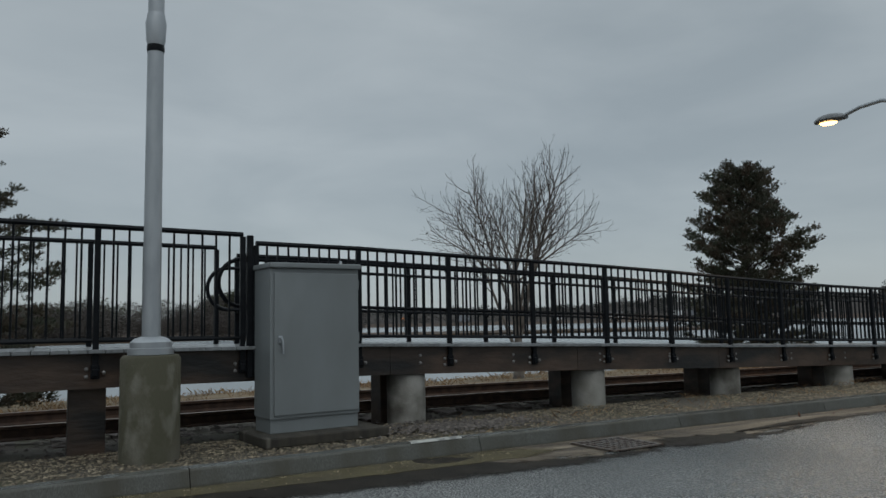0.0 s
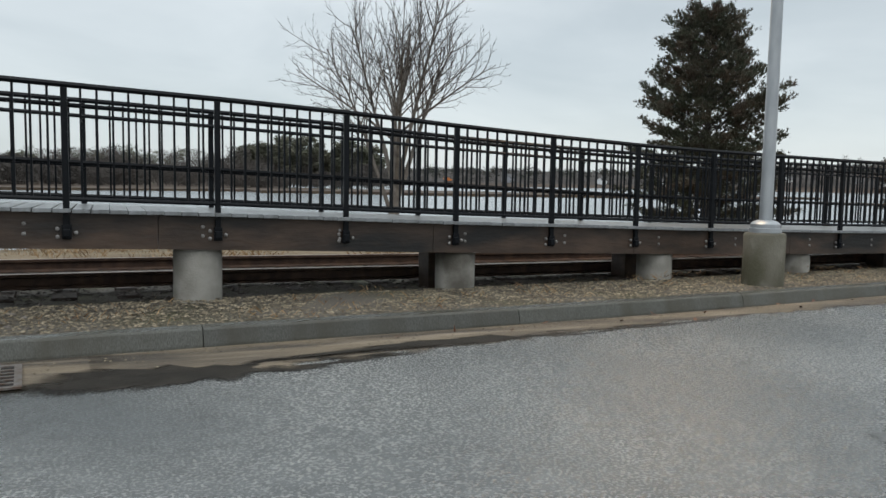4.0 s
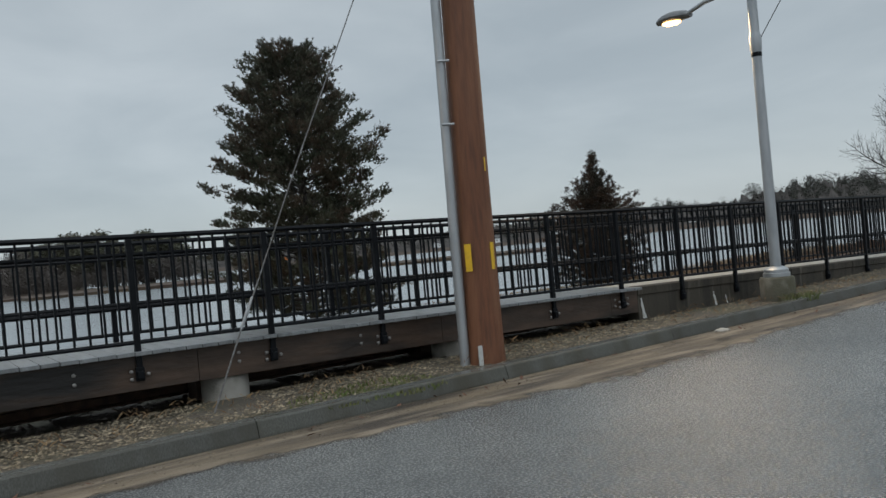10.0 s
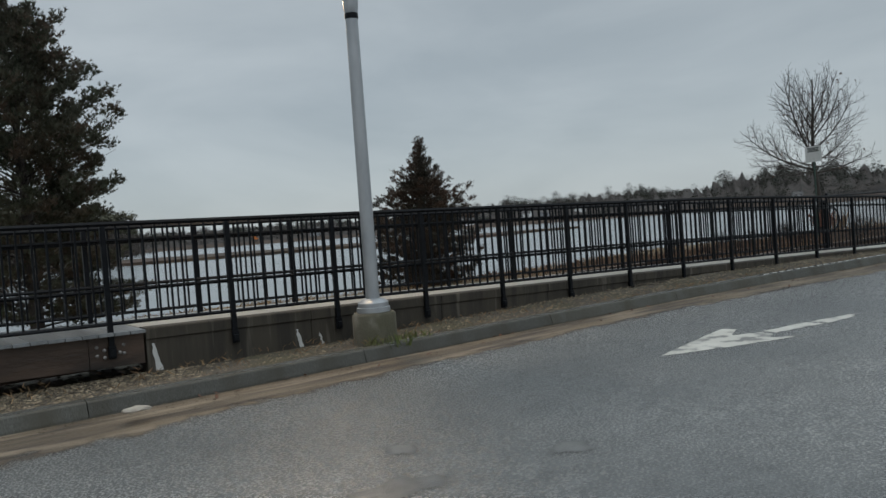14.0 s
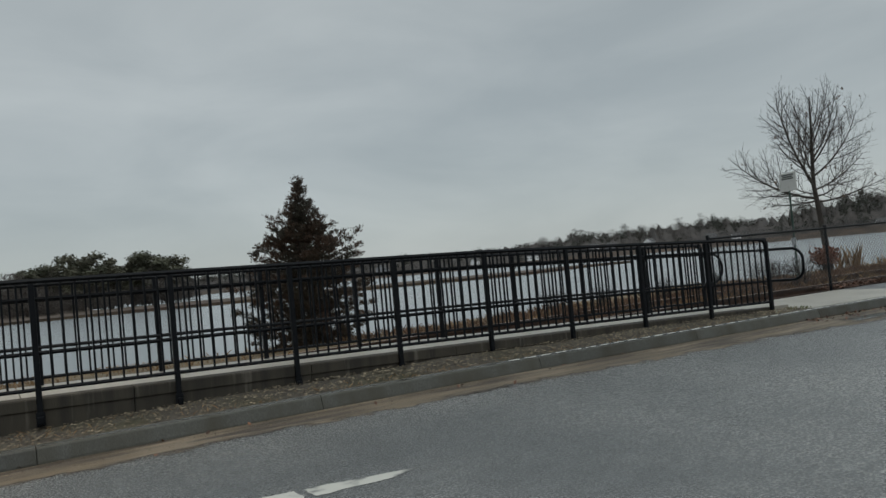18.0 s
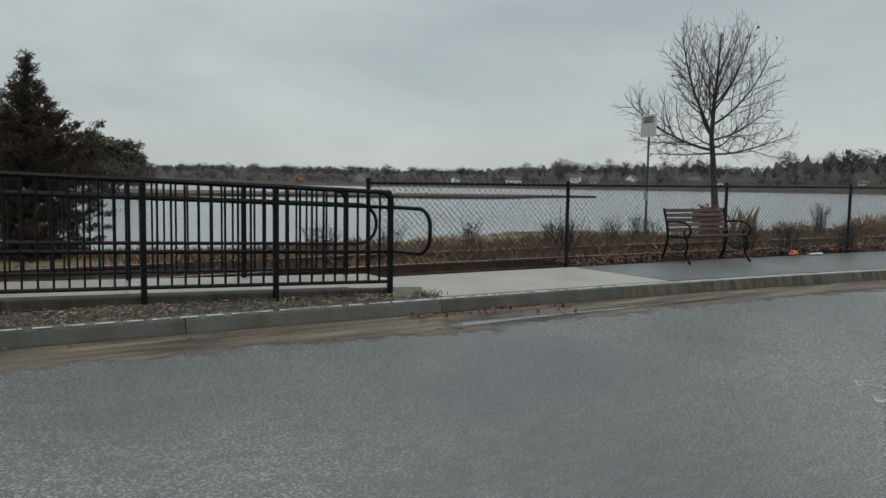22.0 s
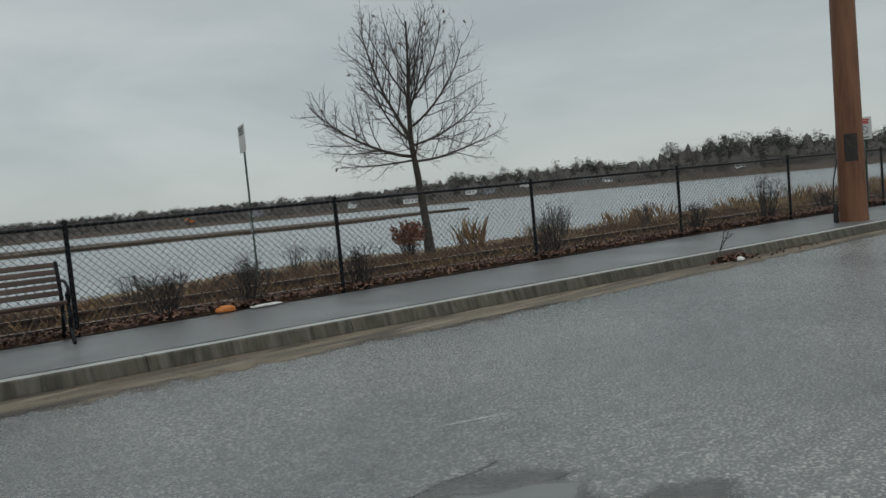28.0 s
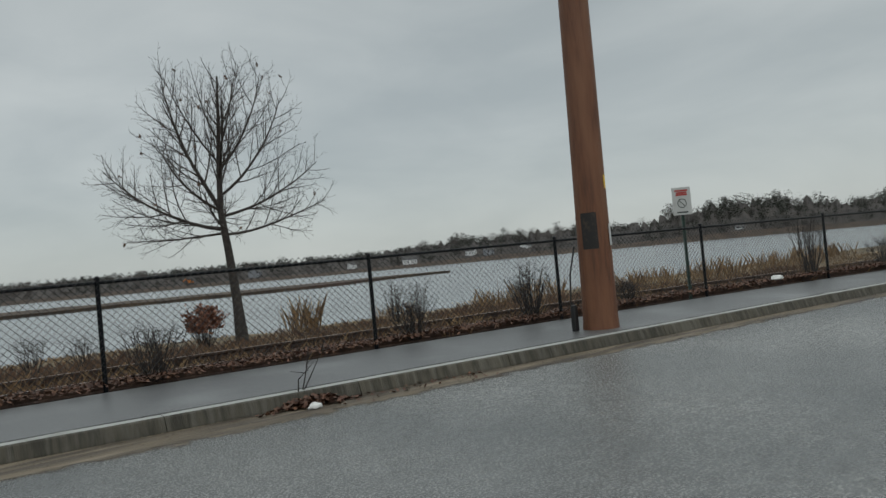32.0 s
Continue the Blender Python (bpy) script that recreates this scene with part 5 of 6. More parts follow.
street_lamp(2.06, 6.07, 0.95, "galvanised street lamp on a tall mossy concrete base beside the cabinet", height=4.75)
street_lamp(13.86, 6.9, 0.64, "lit galvanised street lamp on a mossy concrete base at the boardwalk", height=4.75)
street_lamp(25.82, 7.2, 0.38, "lit galvanised street lamp on a low concrete base at the wall", height=4.5)
for x, y, z, power in ((13.96, 8.36, 4.55, 200), (25.93, 8.62, 4.3, 270)):
    bulb = new("lamp_bulb", bpy.data.lights.new("lamp_bulb", "SPOT"))
    bulb.data.energy, bulb.data.color, bulb.data.shadow_soft_size, bulb.data.spot_size, bulb.data.spot_blend = power, (1.0, 0.68, 0.38), 0.25, radians(172), 0.35
    bulb.location = (x, y, z - 0.02)

cable = thing("overhead_cable", "thin service cable running up from the lamp sleeve", "cable")
s = Shape()
s.tube([(25.86, 7.15, 3.75), (26.3, 6.9, 4.5), (27.4, 6.5, 6.2)], 0.007, 5)
part("wire", s, BLACK_WIRE, cable)


def utility_pole(x, y, base_z, label, seed, thick=1.0):
    pole = thing("utility_pole", label, "utility pole")
    lean = 0.012
    pts = [Vector((x + 0.02 + lean * z, y, base_z - 0.1 + z)) for z in (0, 0.25, 0.8, 2, 3.5, 5.5, 8, 11)]
    s = Shape()
    s.tube(pts, [thick * q for q in (0.205, 0.19, 0.182, 0.175, 0.168, 0.16, 0.15, 0.14)], 22)
    for i, (vx, vy, vz) in enumerate(s.v):
        k = 0.006 * noise.noise(Vector((vx * 9, vy * 9, vz * 0.6 + seed)))
        s.v[i] = (vx + k, vy - k, vz)
    part("shaft", s, POLE_WOOD, pole, "round brown treated timber shaft", True)
    return pole


def wrap(s, x, y, r, a0, a1, z0, z1):
    """A thin plate bent round a pole."""
    n = 6
    for k in range(n):
        p, q = radians(a0 + (a1 - a0) * k / n), radians(a0 + (a1 - a0) * (k + 1) / n)
        s.add([(x + r * math.cos(u), y + r * math.sin(u), z) for u, z in ((p, z0), (q, z0), (q, z1), (p, z1))], [(0, 1, 2, 3)])
    return s


pole1 = utility_pole(20.5, 7.12, 0.05, "brown timber utility pole with grey conduit and yellow markers", 1)
s = Shape()
s.tube([(20.285, 7.16, 0.0), (20.295, 7.16, 1.5), (20.335, 7.16, 5), (20.4, 7.16, 9)], 0.05, 12)
conduit = part("conduit", s, GALV, pole1, "grey conduit pipe strapped to the shaft", True)
for z in (2.42, 3.05, 5.2):
    s = Shape()
    s.tube([(20.22 + 0.011 * z, 7.13, z), (20.28 + 0.011 * z, 7.1, z), (20.325 + 0.011 * z, 7.07, z)], 0.011, 6)
    part("strap", s, GALV, conduit)
for a0, a1, z0, z1 in ((232, 258, 0.95, 1.22), (-72, -50, 1.93, 2.07)):
    s = Shape()
    wrap(s, 20.515, 7.12, 0.19, a0 + 50, a1 + 50, z0, z1) if z0 < 1 else wrap(s, 20.525, 7.12, 0.184, a0, a1, z0, z1)
    part("marker", s, YELLOW, pole1, "yellow reflective marker")
s = Shape()
wrap(s, 20.515, 7.12, 0.19, 196, 218, 0.95, 1.22)
part("marker", s, YELLOW, pole1, "yellow reflective marker")
pole1.location.x = -0.05
s = Shape()
s.block(0.05, 0.012, 0.2, 0.003, Matrix.Translation((20.33, 6.95, 0.02)))
part("tag_plate", s, WHITE, pole1, "small white plate at the foot")
for z in (1.86, 1.78):
    s = Shape()
    s.lathe([(0.014, 0), (0.014, 0.006)], Matrix.Translation((20.6, 6.965, z)) @ Matrix.Rotation(radians(90), 4, "X"), 8)
    part("nail_tag", s, GALV, pole1)
guy = thing("guy_wire", "thin steel guy wire anchored in the gravel beside the boardwalk", "guy wire")
s = Shape()
s.tube([(17.72, 7.24, 0.0), (18.02, 7.24, 0.68), (18.2, 7.24, 1.06)], 0.0075, 6)
part("lower_rod", s, CABLE, guy, "weathered anchor rod")
s = Shape()
s.tube([(18.2, 7.24, 1.06), (18.6, 7.24, 1.95), (19.36, 7.23, 3.56), (20.5, 7.2, 6.1)], 0.0055, 6)
part("strand", s, CABLE, guy)
s = Shape()
s.tube([(18.02, 7.24, 0.68), (18.08, 7.24, 0.81), (18.14, 7.24, 0.94)], [0.01, 0.018, 0.01], 8)
part("clamp", s, GALV, guy)

pole2 = utility_pole(56.47, 5.24, 0.22, "brown timber utility pole with a tar patch on the sidewalk", 2, 1.2)
for mat, a0, a1, z0, z1, r, lab in ((YELLOW, -78, -60, 2.02, 2.2, 0.18, "yellow number tag"), (WHITE, -78, -58, 1.28, 1.56, 0.188, "white plate"), (TAR, 179, 235, 1.25, 1.72, 0.184, "black tar patch")):
    s = Shape()
    wrap(s, 56.505, 5.24, r * 1.2, a0, a1, z0, z1)
    part("marker", s, mat, pole2, lab)
s = Shape()
s.tube([(56.2, 5.38, 0.22), (56.15, 5.42, 0.6), (56.16, 5.4, 0.95), (56.24, 5.36, 1.3)], 0.012, 6)
part("loose_wire", s, BLACK_WIRE, pole2, "loose black wire")
s = Shape()
s.block(0.09, 0.07, 0.36, 0.03, Matrix.Translation((56.17, 5.4, 0.19)))
part("cable_guard", s, BLACK_WIRE, pole2, "black rubber cable guard at the foot", True)


def post_sign(x, y, z0, top, turn, name, label, w, h, post_mat, red=False):
    sign = thing(name, label, "sign")
    m = Matrix.Translation((x, y, 0)) @ Matrix.Rotation(radians(turn), 4, "Z")
    s = Shape()
    for dx in (-0.022, 0.022):
        s.box(dx - 0.004, dx + 0.004, 0.0, 0.03, z0 - 0.2, top, m)
    s.box(-0.026, 0.026, 0.026, 0.034, z0 - 0.2, top, m)
    part("post", s, post_mat, sign, "green channel post")
    s = Shape()
    s.block(w, 0.006, h, 0.0025, m @ Matrix.Translation((0, -0.006, top - h + 0.02)))
    face = part("plate", s, WHITE, sign, "white metal plate")
    zt = top + 0.02
    f = m @ Matrix.Translation((0, -0.0095, 0))
    ink = RED_INK if red else INK
    for k, (bw, bz) in enumerate(((0.72, 0.1), (0.6, 0.2), (0.7, 0.3)) if not red else ((0.7, 0.09), (0.55, 0.17), (0.62, 0.24))):
        s = Shape()
        bar(s, f, w * bw, h * (0.06 if red else 0.075), 0.002, 0, zt - h * (bz + 0.06))
        part("text_bar", s, ink, face)
    if red:
        s = Shape()
        n = 28
        for k in range(n):
            p, q = 2 * math.pi * k / n, 2 * math.pi * (k + 1) / n
            s.add([f @ Vector((rr * math.cos(u), -0.002, zt - h * 0.58 + rr * math.sin(u))) for rr, u in ((0.07, p), (0.07, q), (0.085, q), (0.085, p))], [(0, 1, 2, 3)])
        s.box(-0.075, 0.075, -0.004, -0.002, -0.007, 0.007, f @ Matrix.Translation((0, 0, zt - h * 0.58)) @ Matrix.Rotation(radians(45), 4, "Y"))
        part("symbol", s, INK, face, "round prohibition symbol")
        s = Shape()
        bar(s, f, w * 0.6, h * 0.05, 0.002, 0, zt - h * 0.93)
        part("text_bar", s, INK, face)
    else:
        s = Shape()
        s.block(0.2, 0.006, 0.24, 0.0025, m @ Matrix.Translation((0, -0.006, 0.95)))
        part("lower_plate", s, GALV, sign, "small weathered lower plate")
    return sign


post_sign(49.68, 14.7, -0.4, 3.22, -105, "post_sign", "white sign on a tall green channel post behind the fence", 0.74, 0.58, SIGN_GREEN)
post_sign(60.78, 6.7, 0.35, 2.19, -39, "warning_sign", "white and red warning sign with a crossed-out symbol", 0.34, 0.5, SIGN_GREEN, True)

# ---- bench ----
bench = thing("bench", "brown slatted park bench with curled iron arms on the sidewalk", "bench")
bm_ = Matrix.Translation((43.68, 7.86, walk_z(43.7))) @ Matrix.Rotation(radians(-3.5), 4, "Z") @ Matrix.Diagonal((0.95, 0.93, 0.93, 1))
for k in range(5):
    s = Shape()
    s.block(1.34, 0.06, 0.028, 0.006, bm_ @ Matrix.Translation((0, -0.2 + 0.085 * k, 0.425 - 0.012 * k)))
    part("seat_slat", s, BENCH_WOOD, bench)
for k in range(5):
    s = Shape()
    s.block(1.34, 0.028, 0.055, 0.006, bm_ @ Matrix.Translation((0, 0.2 + 0.026 * k, 0.49 + 0.078 * k)) @ Matrix.Rotation(radians(-16), 4, "X"))
    part("back_slat", s, BENCH_WOOD, bench)
for sx in (-0.68, 0.68):
    s = Shape()
    loop = [(0.2, 0.39), (0.1, 0.42), (-0.05, 0.42), (-0.2, 0.405)]
    s.tube([bm_ @ Vector((sx, u, w)) for u, w in loop], 0.018, 6)
    s.tube([bm_ @ Vector((sx, u, w)) for u, w in ((0.31, 0.86), (0.25, 0.68), (0.2, 0.48), (0.2, 0.36), (0.25, 0.18), (0.33, 0.0))], 0.02, 6)
    s.tube([bm_ @ Vector((sx, u, w)) for u, w in ((-0.2, 0.4), (-0.24, 0.28), (-0.19, 0.16), (-0.25, 0.05), (-0.31, 0.0))], 0.02, 6)
    side = part("side_frame", s, BLACK, bench, "cast iron side frame", True)
    s = Shape()
    s.tube([bm_ @ Vector((sx, u, w)) for u, w in ((0.24, 0.64), (0.05, 0.66), (-0.16, 0.65), (-0.26, 0.6), (-0.29, 0.52), (-0.25, 0.44), (-0.18, 0.43), (-0.14, 0.48), (-0.17, 0.53))], 0.017, 6)
    part("arm_rest", s, BLACK, side, smooth=True)
    s = Shape()
    s.tube([bm_ @ Vector((sx, u, w)) for u, w in ((0.2, 0.3), (0.05, 0.2), (-0.1, 0.2), (-0.2, 0.28))], 0.012, 6)
    part("brace", s, BLACK, side, smooth=True)

# ---- storm drain ----
drain = thing("storm_drain", "rusty cast iron storm drain grate in the gutter beside the kerb", "drain grate")
gm = Matrix.Translation((6.03, 5.08, road_z(6) + 0.012)) @ Matrix.Rotation(radians(5), 4, "Z")
s = Shape()
s.box(-0.3, 0.3, -0.27, 0.27, -0.004, 0.0, gm)
part("pit", s, VOID, drain)
s = Shape()
for x0, x1, y0, y1 in ((-0.31, 0.31, -0.29, -0.25), (-0.31, 0.31, 0.25, 0.29), (-0.31, -0.27, -0.25, 0.25), (0.27, 0.31, -0.25, 0.25)):
    s.box(x0, x1, y0, y1, -0.002, 0.01, gm)
part("frame", s, IRON, drain)
for k in range(5):
    s = Shape()
    s.box(-0.27, 0.27, -0.183 + 0.083 * k, -0.157 + 0.083 * k, 0.001, 0.0085, gm)
    part("bar", s, IRON, drain)
for k in range(6):
    s = Shape()
    s.box(-0.207 + 0.077 * k, -0.185 + 0.077 * k, -0.25, 0.25, 0.001, 0.0075, gm)
    part("cross_bar", s, IRON, drain)


# ---- wear on the street ----
def patch(name, label, category, mat, outline, z=0.006, ragged=0.06, seed=0, kind="structure"):
    """A flat irregular sheet on the road."""
    pts, n = [], len(outline)
    for i, p in enumerate(outline):
        q = outline[(i + 1) % n]
        for k in range(8):
            f = k / 8
            x, y = p[0] + (q[0] - p[0]) * f, p[1] + (q[1] - p[1]) * f
            pts.append((x + ragged * noise.noise(Vector((x * 5, y * 5, seed))), y + ragged * noise.noise(Vector((x * 5, y * 5, seed + 9))), road_z(x) + z * 0.6))
    s, m = Shape(), len(pts)
    cx, cy = sum(p[0] for p in pts) / m, sum(p[1] for p in pts) / m
    rings = [pts] + [[(x + (cx - x) * f, y + (cy - y) * f, h) for x, y, h in pts] for f in (0.22, 0.5)]
    s.v = [p for ring in rings for p in ring] + [(cx, cy, road_z(cx) + z * 0.6)]
    s.f = [(r * m + i, r * m + (i + 1) % m, (r + 1) * m + (i + 1) % m, (r + 1) * m + i) for r in range(2) for i in range(m)] + [(2 * m + i, 2 * m + (i + 1) % m, 3 * m) for i in range(m)]
    ob = part(name, s, mat)
    wet = ob.data.attributes.new("wet", "FLOAT", "POINT")
    wet.data.foreach_set("value", [0.15] * m + [0.75] * m + [1.0] * (m + 1))
    return tagged(ob, label, category, kind=kind)


patch("wet_stain", "dark wet silt round the puddle at the drain", "stain", MUD, [(1.0, 4.6), (3.0, 4.42), (5.2, 4.4), (6.4, 4.6), (6.95, 5.0), (6.9, 5.75), (4.9, 5.78), (2.6, 5.6), (1.0, 5.3)], 0.0075, 0.1, 1)
patch("wet_stain", "dark wet streak spreading from the drain over the asphalt", "stain", MUD, [(6.3, 4.7), (7.2, 4.68), (8.0, 4.84), (8.9, 5.1), (7.9, 5.14), (7.1, 5.14), (6.3, 5.2)], 0.0085, 0.18, 3)
patch("wet_stain", "narrow damp streak along the gutter", "stain", MUD, [(7.4, 5.1), (9.0, 5.2), (10.8, 5.45), (12.2, 5.62), (10.4, 5.55), (8.6, 5.4)], 0.0068, 0.16, 13)
patch("puddle", "shallow olive-brown puddle in the gutter at the drain", "puddle", OLIVE, [(1.2, 4.95), (2.8, 4.9), (4.2, 4.9), (5.2, 4.96), (5.6, 5.16), (5.2, 5.5), (4.6, 5.75), (3.0, 5.68), (1.2, 5.3)], 0.0115, 0.07, 14)
patch("puddle", "thin line of standing water at the edge of the gutter sand", "puddle", PUDDLE, [(37.4, 5.8), (38.6, 5.84), (40.0, 5.81), (41.4, 5.78), (41.9, 5.83), (40.2, 5.93), (38.8, 6.04), (37.6, 6.12)], 0.012, 0.04, 15)
patch("pothole", "shallow water-filled pothole with broken edges", "pothole", PUDDLE, [(41.72, 2.5), (42.1, 2.45), (42.25, 2.15), (41.95, 2.02), (41.68, 2.2)], 0.008, 0.09, 5)
patch("pothole", "angular water-filled pothole in cracked asphalt", "pothole", PUDDLE, [(43.8, 1.76), (44.26, 1.86), (44.9, 1.45), (44.4, 1.2), (43.8, 1.38)], 0.008, 0.07, 6)
patch("pothole", "small puddle in worn asphalt", "pothole", PUDDLE, [(44.0, 1.1), (44.7, 0.98), (44.6, 0.8), (44.0, 0.85)], 0.008, 0.07, 8)
for k, (x, y, a, b) in enumerate(((23.6, 3.4, 0.35, 0.2), (24.0, 3.95, 0.2, 0.1), (24.6, 3.2, 0.22, 0.16), (10.3, 2.6, 0.18, 0.12), (12.9, 3.4, 0.2, 0.12))):
    patch("puddle", "thin pale film of water on the asphalt", "puddle", FILM, [(x + a * math.cos(u), y + b * math.sin(u)) for u in (0, 1.05, 2.1, 3.14, 4.2, 5.2)], 0.008, 0.14, 20 + k)
for k, (x, y, a) in enumerate(((41.6, 2.3, 0.4), (43.9, 1.6, 0.62), (44.3, 1.0, 0.5))):
    patch("broken_asphalt", "dark crumbled asphalt round a pothole", "road damage", DAMP, [(x + 0.25 + a * 1.25 * math.cos(u), y + a * 0.6 * math.sin(u)) for u in (0, 0.9, 1.8, 2.7, 3.6, 4.5, 5.4)], 0.004, 0.16, 40 + k)

arrow = thing("road_arrow", "worn white painted arrow on the asphalt", "road marking", kind="structure")
for pts in ([(27.04, 4.42), (27.68, 4.59), (28.51, 4.78), (28.55, 4.64), (28.2, 4.48), (28.48, 4.33), (28.45, 4.2), (28.25, 4.1), (28.56, 3.87), (28.14, 4.0), (27.63, 4.17)],
            [(28.55, 4.36), (29.2, 4.26), (29.2, 4.07), (28.52, 4.2)], [(29.26, 4.25), (29.97, 4.12), (29.72, 4.03), (29.26, 4.06)]):
    s = Shape()
    out = []
    for i, p in enumerate(pts):
        q = pts[(i + 1) % len(pts)]
        for k in range(6):
            x, y = p[0] + (q[0] - p[0]) * k / 6, p[1] + (q[1] - p[1]) * k / 6
            out.append((x + 0.025 * noise.noise(Vector((x * 14, y * 14, 1))), y + 0.025 * noise.noise(Vector((x * 14, y * 14, 5))), road_z(x) + 0.0025))
    s.add(out, [tuple(range(len(out)))])
    part("paint", s, ROAD_PAINT, arrow)


def stroke(s, pts, w, z):
    for (ax, ay), (bx, by) in zip(pts, pts[1:]):
        d = Vector((bx - ax, by - ay, 0))
        nrm = Vector((-d.y, d.x, 0)).normalized() * w / 2
        a, b = Vector((ax, ay, road_z(ax) + z)), Vector((bx, by, road_z(bx) + z))
        s.add([a - nrm, b - nrm, b + nrm, a + nrm], [(0, 1, 2, 3)])


chalk = thing("survey_mark", "white spray-paint cross of arrows on the asphalt", "road marking", kind="structure")
chalk.location.x = 0.085
for k, pts in enumerate(([(38.56, 2.53), (39.34, 2.5)], [(38.94, 2.89), (38.9, 2.1)], [(38.68, 2.62), (38.56, 2.53), (38.7, 2.42)], [(39.25, 2.6), (39.34, 2.5), (39.22, 2.42)],
                         [(38.84, 2.8), (38.94, 2.89), (39.04, 2.82)], [(38.8, 2.2), (38.9, 2.1), (39.0, 2.18)],
                         [(39.02, 2.46), (39.06, 2.37), (39.12, 2.42), (39.12, 2.32), (39.18, 2.36)], [(39.22, 2.36), (39.15, 2.3), (39.16, 2.22), (39.22, 2.2)], [(39.29, 2.27), (39.21, 2.22), (39.2, 2.13), (39.27, 2.1)], [(39.36, 2.2), (39.27, 2.15), (39.25, 2.06), (39.33, 2.02)])):
    s = Shape()
    stroke(s, pts, 0.018 if k < 6 else 0.013, 0.0015 + 0.0003 * k)
    part("paint_stroke", s, CHALK, chalk)
for k, pts in enumerate(([(15.9, 1.95), (16.2, 2.1), (16.5, 1.98)], [(44.9, 2.6), (45.3, 2.45)], [(42.6, 2.9), (43.2, 2.75)])):
    s = Shape()
    stroke(s, pts, 0.02, 0.0015)
    tagged(part("worn_paint", s, CHALK), "faint worn paint trace on the asphalt", "road marking", kind="structure")
for k, pts in enumerate(([(42.4, 2.5), (43.0, 2.75), (43.6, 2.6)], [(43.0, 2.3), (43.6, 1.9), (44.9, 1.95)], [(42.4, 1.9), (43.3, 1.35), (43.9, 1.2)])):
    s = Shape()
    fine = []
    for (ax, ay), (bx, by) in zip(pts, pts[1:]):
        for i in range(8):
            x, y = ax + (bx - ax) * i / 8, ay + (by - ay) * i / 8
            fine.append((x, y + 0.06 * noise.noise(Vector((x * 4, k, 0)))))
    stroke(s, fine, 0.006, 0.0015)
    tagged(part("crack", s, VOID), "dark crack in the asphalt", "crack", kind="structure")

# ---- loose ground ----
def scatter(name, label, category, mat, n, place, size, seed, flat=0.6):
    r, s = random.Random(seed), Shape()
    for _ in range(n):
        x, y, z = place(r)
        q = size * r.uniform(0.5, 1.3)
        a = r.uniform(0, 6.28)
        c, d = math.cos(a) * q, math.sin(a) * q
        e = q * r.uniform(0.5, 0.9)
        k = len(s.v)
        s.v += [(x + c, y + d, z), (x - d * 0.8, y + c * 0.8, z + e * 0.1), (x - c, y - d, z), (x + d * 0.8, y - c * 0.8, z - e * 0.05), (x + 0.2 * c, y, z + e * flat)]
        s.f += [(k, k + 1, k + 4), (k + 1, k + 2, k + 4), (k + 2, k + 3, k + 4), (k + 3, k, k + 4)]
    return tagged(part(name, s, mat), label, category, kind="stuff")


def verge_spot(r):
    x = r.uniform(-3, 38.2)
    if x > 24 and r.random() < 0.6:
        x = r.uniform(-3, 24)
    f = r.random() ** 0.8
    a, b = kerb_y(x) + 0.19, rail_y(x) + (0.15 if x < 23.8 else 0.02)
    return x, a + (b - a) * f, road_z(x) + 0.105 + (verge_z(x) - road_z(x) - 0.09) * max(0, (f - 0.1) / 0.9)


def ballast_spot(r):
    x = r.uniform(-3, 40)
    return x, rail_y(x) + 0.1 + r.random() * (track_y(x) + 1.9 - rail_y(x)), road_z(x) + 0.045 + r.uniform(-0.03, 0.02)


scatter("gravel", "loose tan and grey pebbles on the verge", "gravel", PEBBLE, 46000, verge_spot, 0.0175, 1)
scatter("coarse_gravel", "heap of coarse dark stones beside the cabinet", "gravel", BALLAST, 900, lambda r: (lambda x, y: (x, y, road_z(x) + 0.125))(5.0 + r.gauss(0, 0.5), 6.35 + r.gauss(0, 0.22)), 0.03, 12)
scatter("ballast", "dark crushed stone round the track", "gravel", BALLAST, 15000, ballast_spot, 0.035, 2)
scatter("gutter_grit", "grit and pebbles in the gutter sand", "gravel", PEBBLE, 3500, lambda r: (lambda x: (x, kerb_y(x) - 0.02 - abs(r.gauss(0, 0.2)), road_z(x) + 0.006))(r.uniform(-1, 66)), 0.011, 3)


def blades(name, label, category, mat, spots, seed, width=0.012, lean=0.35):
    """Grass and weed stems, each a thin tapering blade."""
    r, s = random.Random(seed), Shape()
    for x, y, z, h, n, spread in spots:
        for _ in range(n):
            a, q = r.uniform(0, 6.28), r.random() ** 0.5 * spread
            px, py, hh = x + q * math.cos(a), y + q * math.sin(a), h * r.uniform(0.5, 1.1)
            b = r.uniform(0, 6.28)
            w = width * r.uniform(0.5, 1.2)
            dx, dy = lean * hh * r.uniform(-1, 1), lean * hh * r.uniform(-1, 1)
            k = len(s.v)
            s.v += [(px - w * math.cos(b), py - w * math.sin(b), z), (px + w * math.cos(b), py + w * math.sin(b), z),
                    (px + dx * 0.4 + w * 0.6 * math.cos(b), py + dy * 0.4 + w * 0.6 * math.sin(b), z + hh * 0.6), (px + dx, py + dy, z + hh)]
            s.f += [(k, k + 1, k + 2), (k, k + 2, k + 3)]
    return tagged(part(name, s, mat), label, category, kind="stuff")


br = random.Random(77)


def bank_z(x, y):
    t, sh = track_y(x) + 3.4, shore_y(x)
    return table(y, ((0, 0.05), (t - 1.4, 0.02), (t, -0.15), (17, -0.4), (max(17.5, sh - 1.5), -0.75), (max(18, sh + 0.6), -1.1), (200, -1.1)))


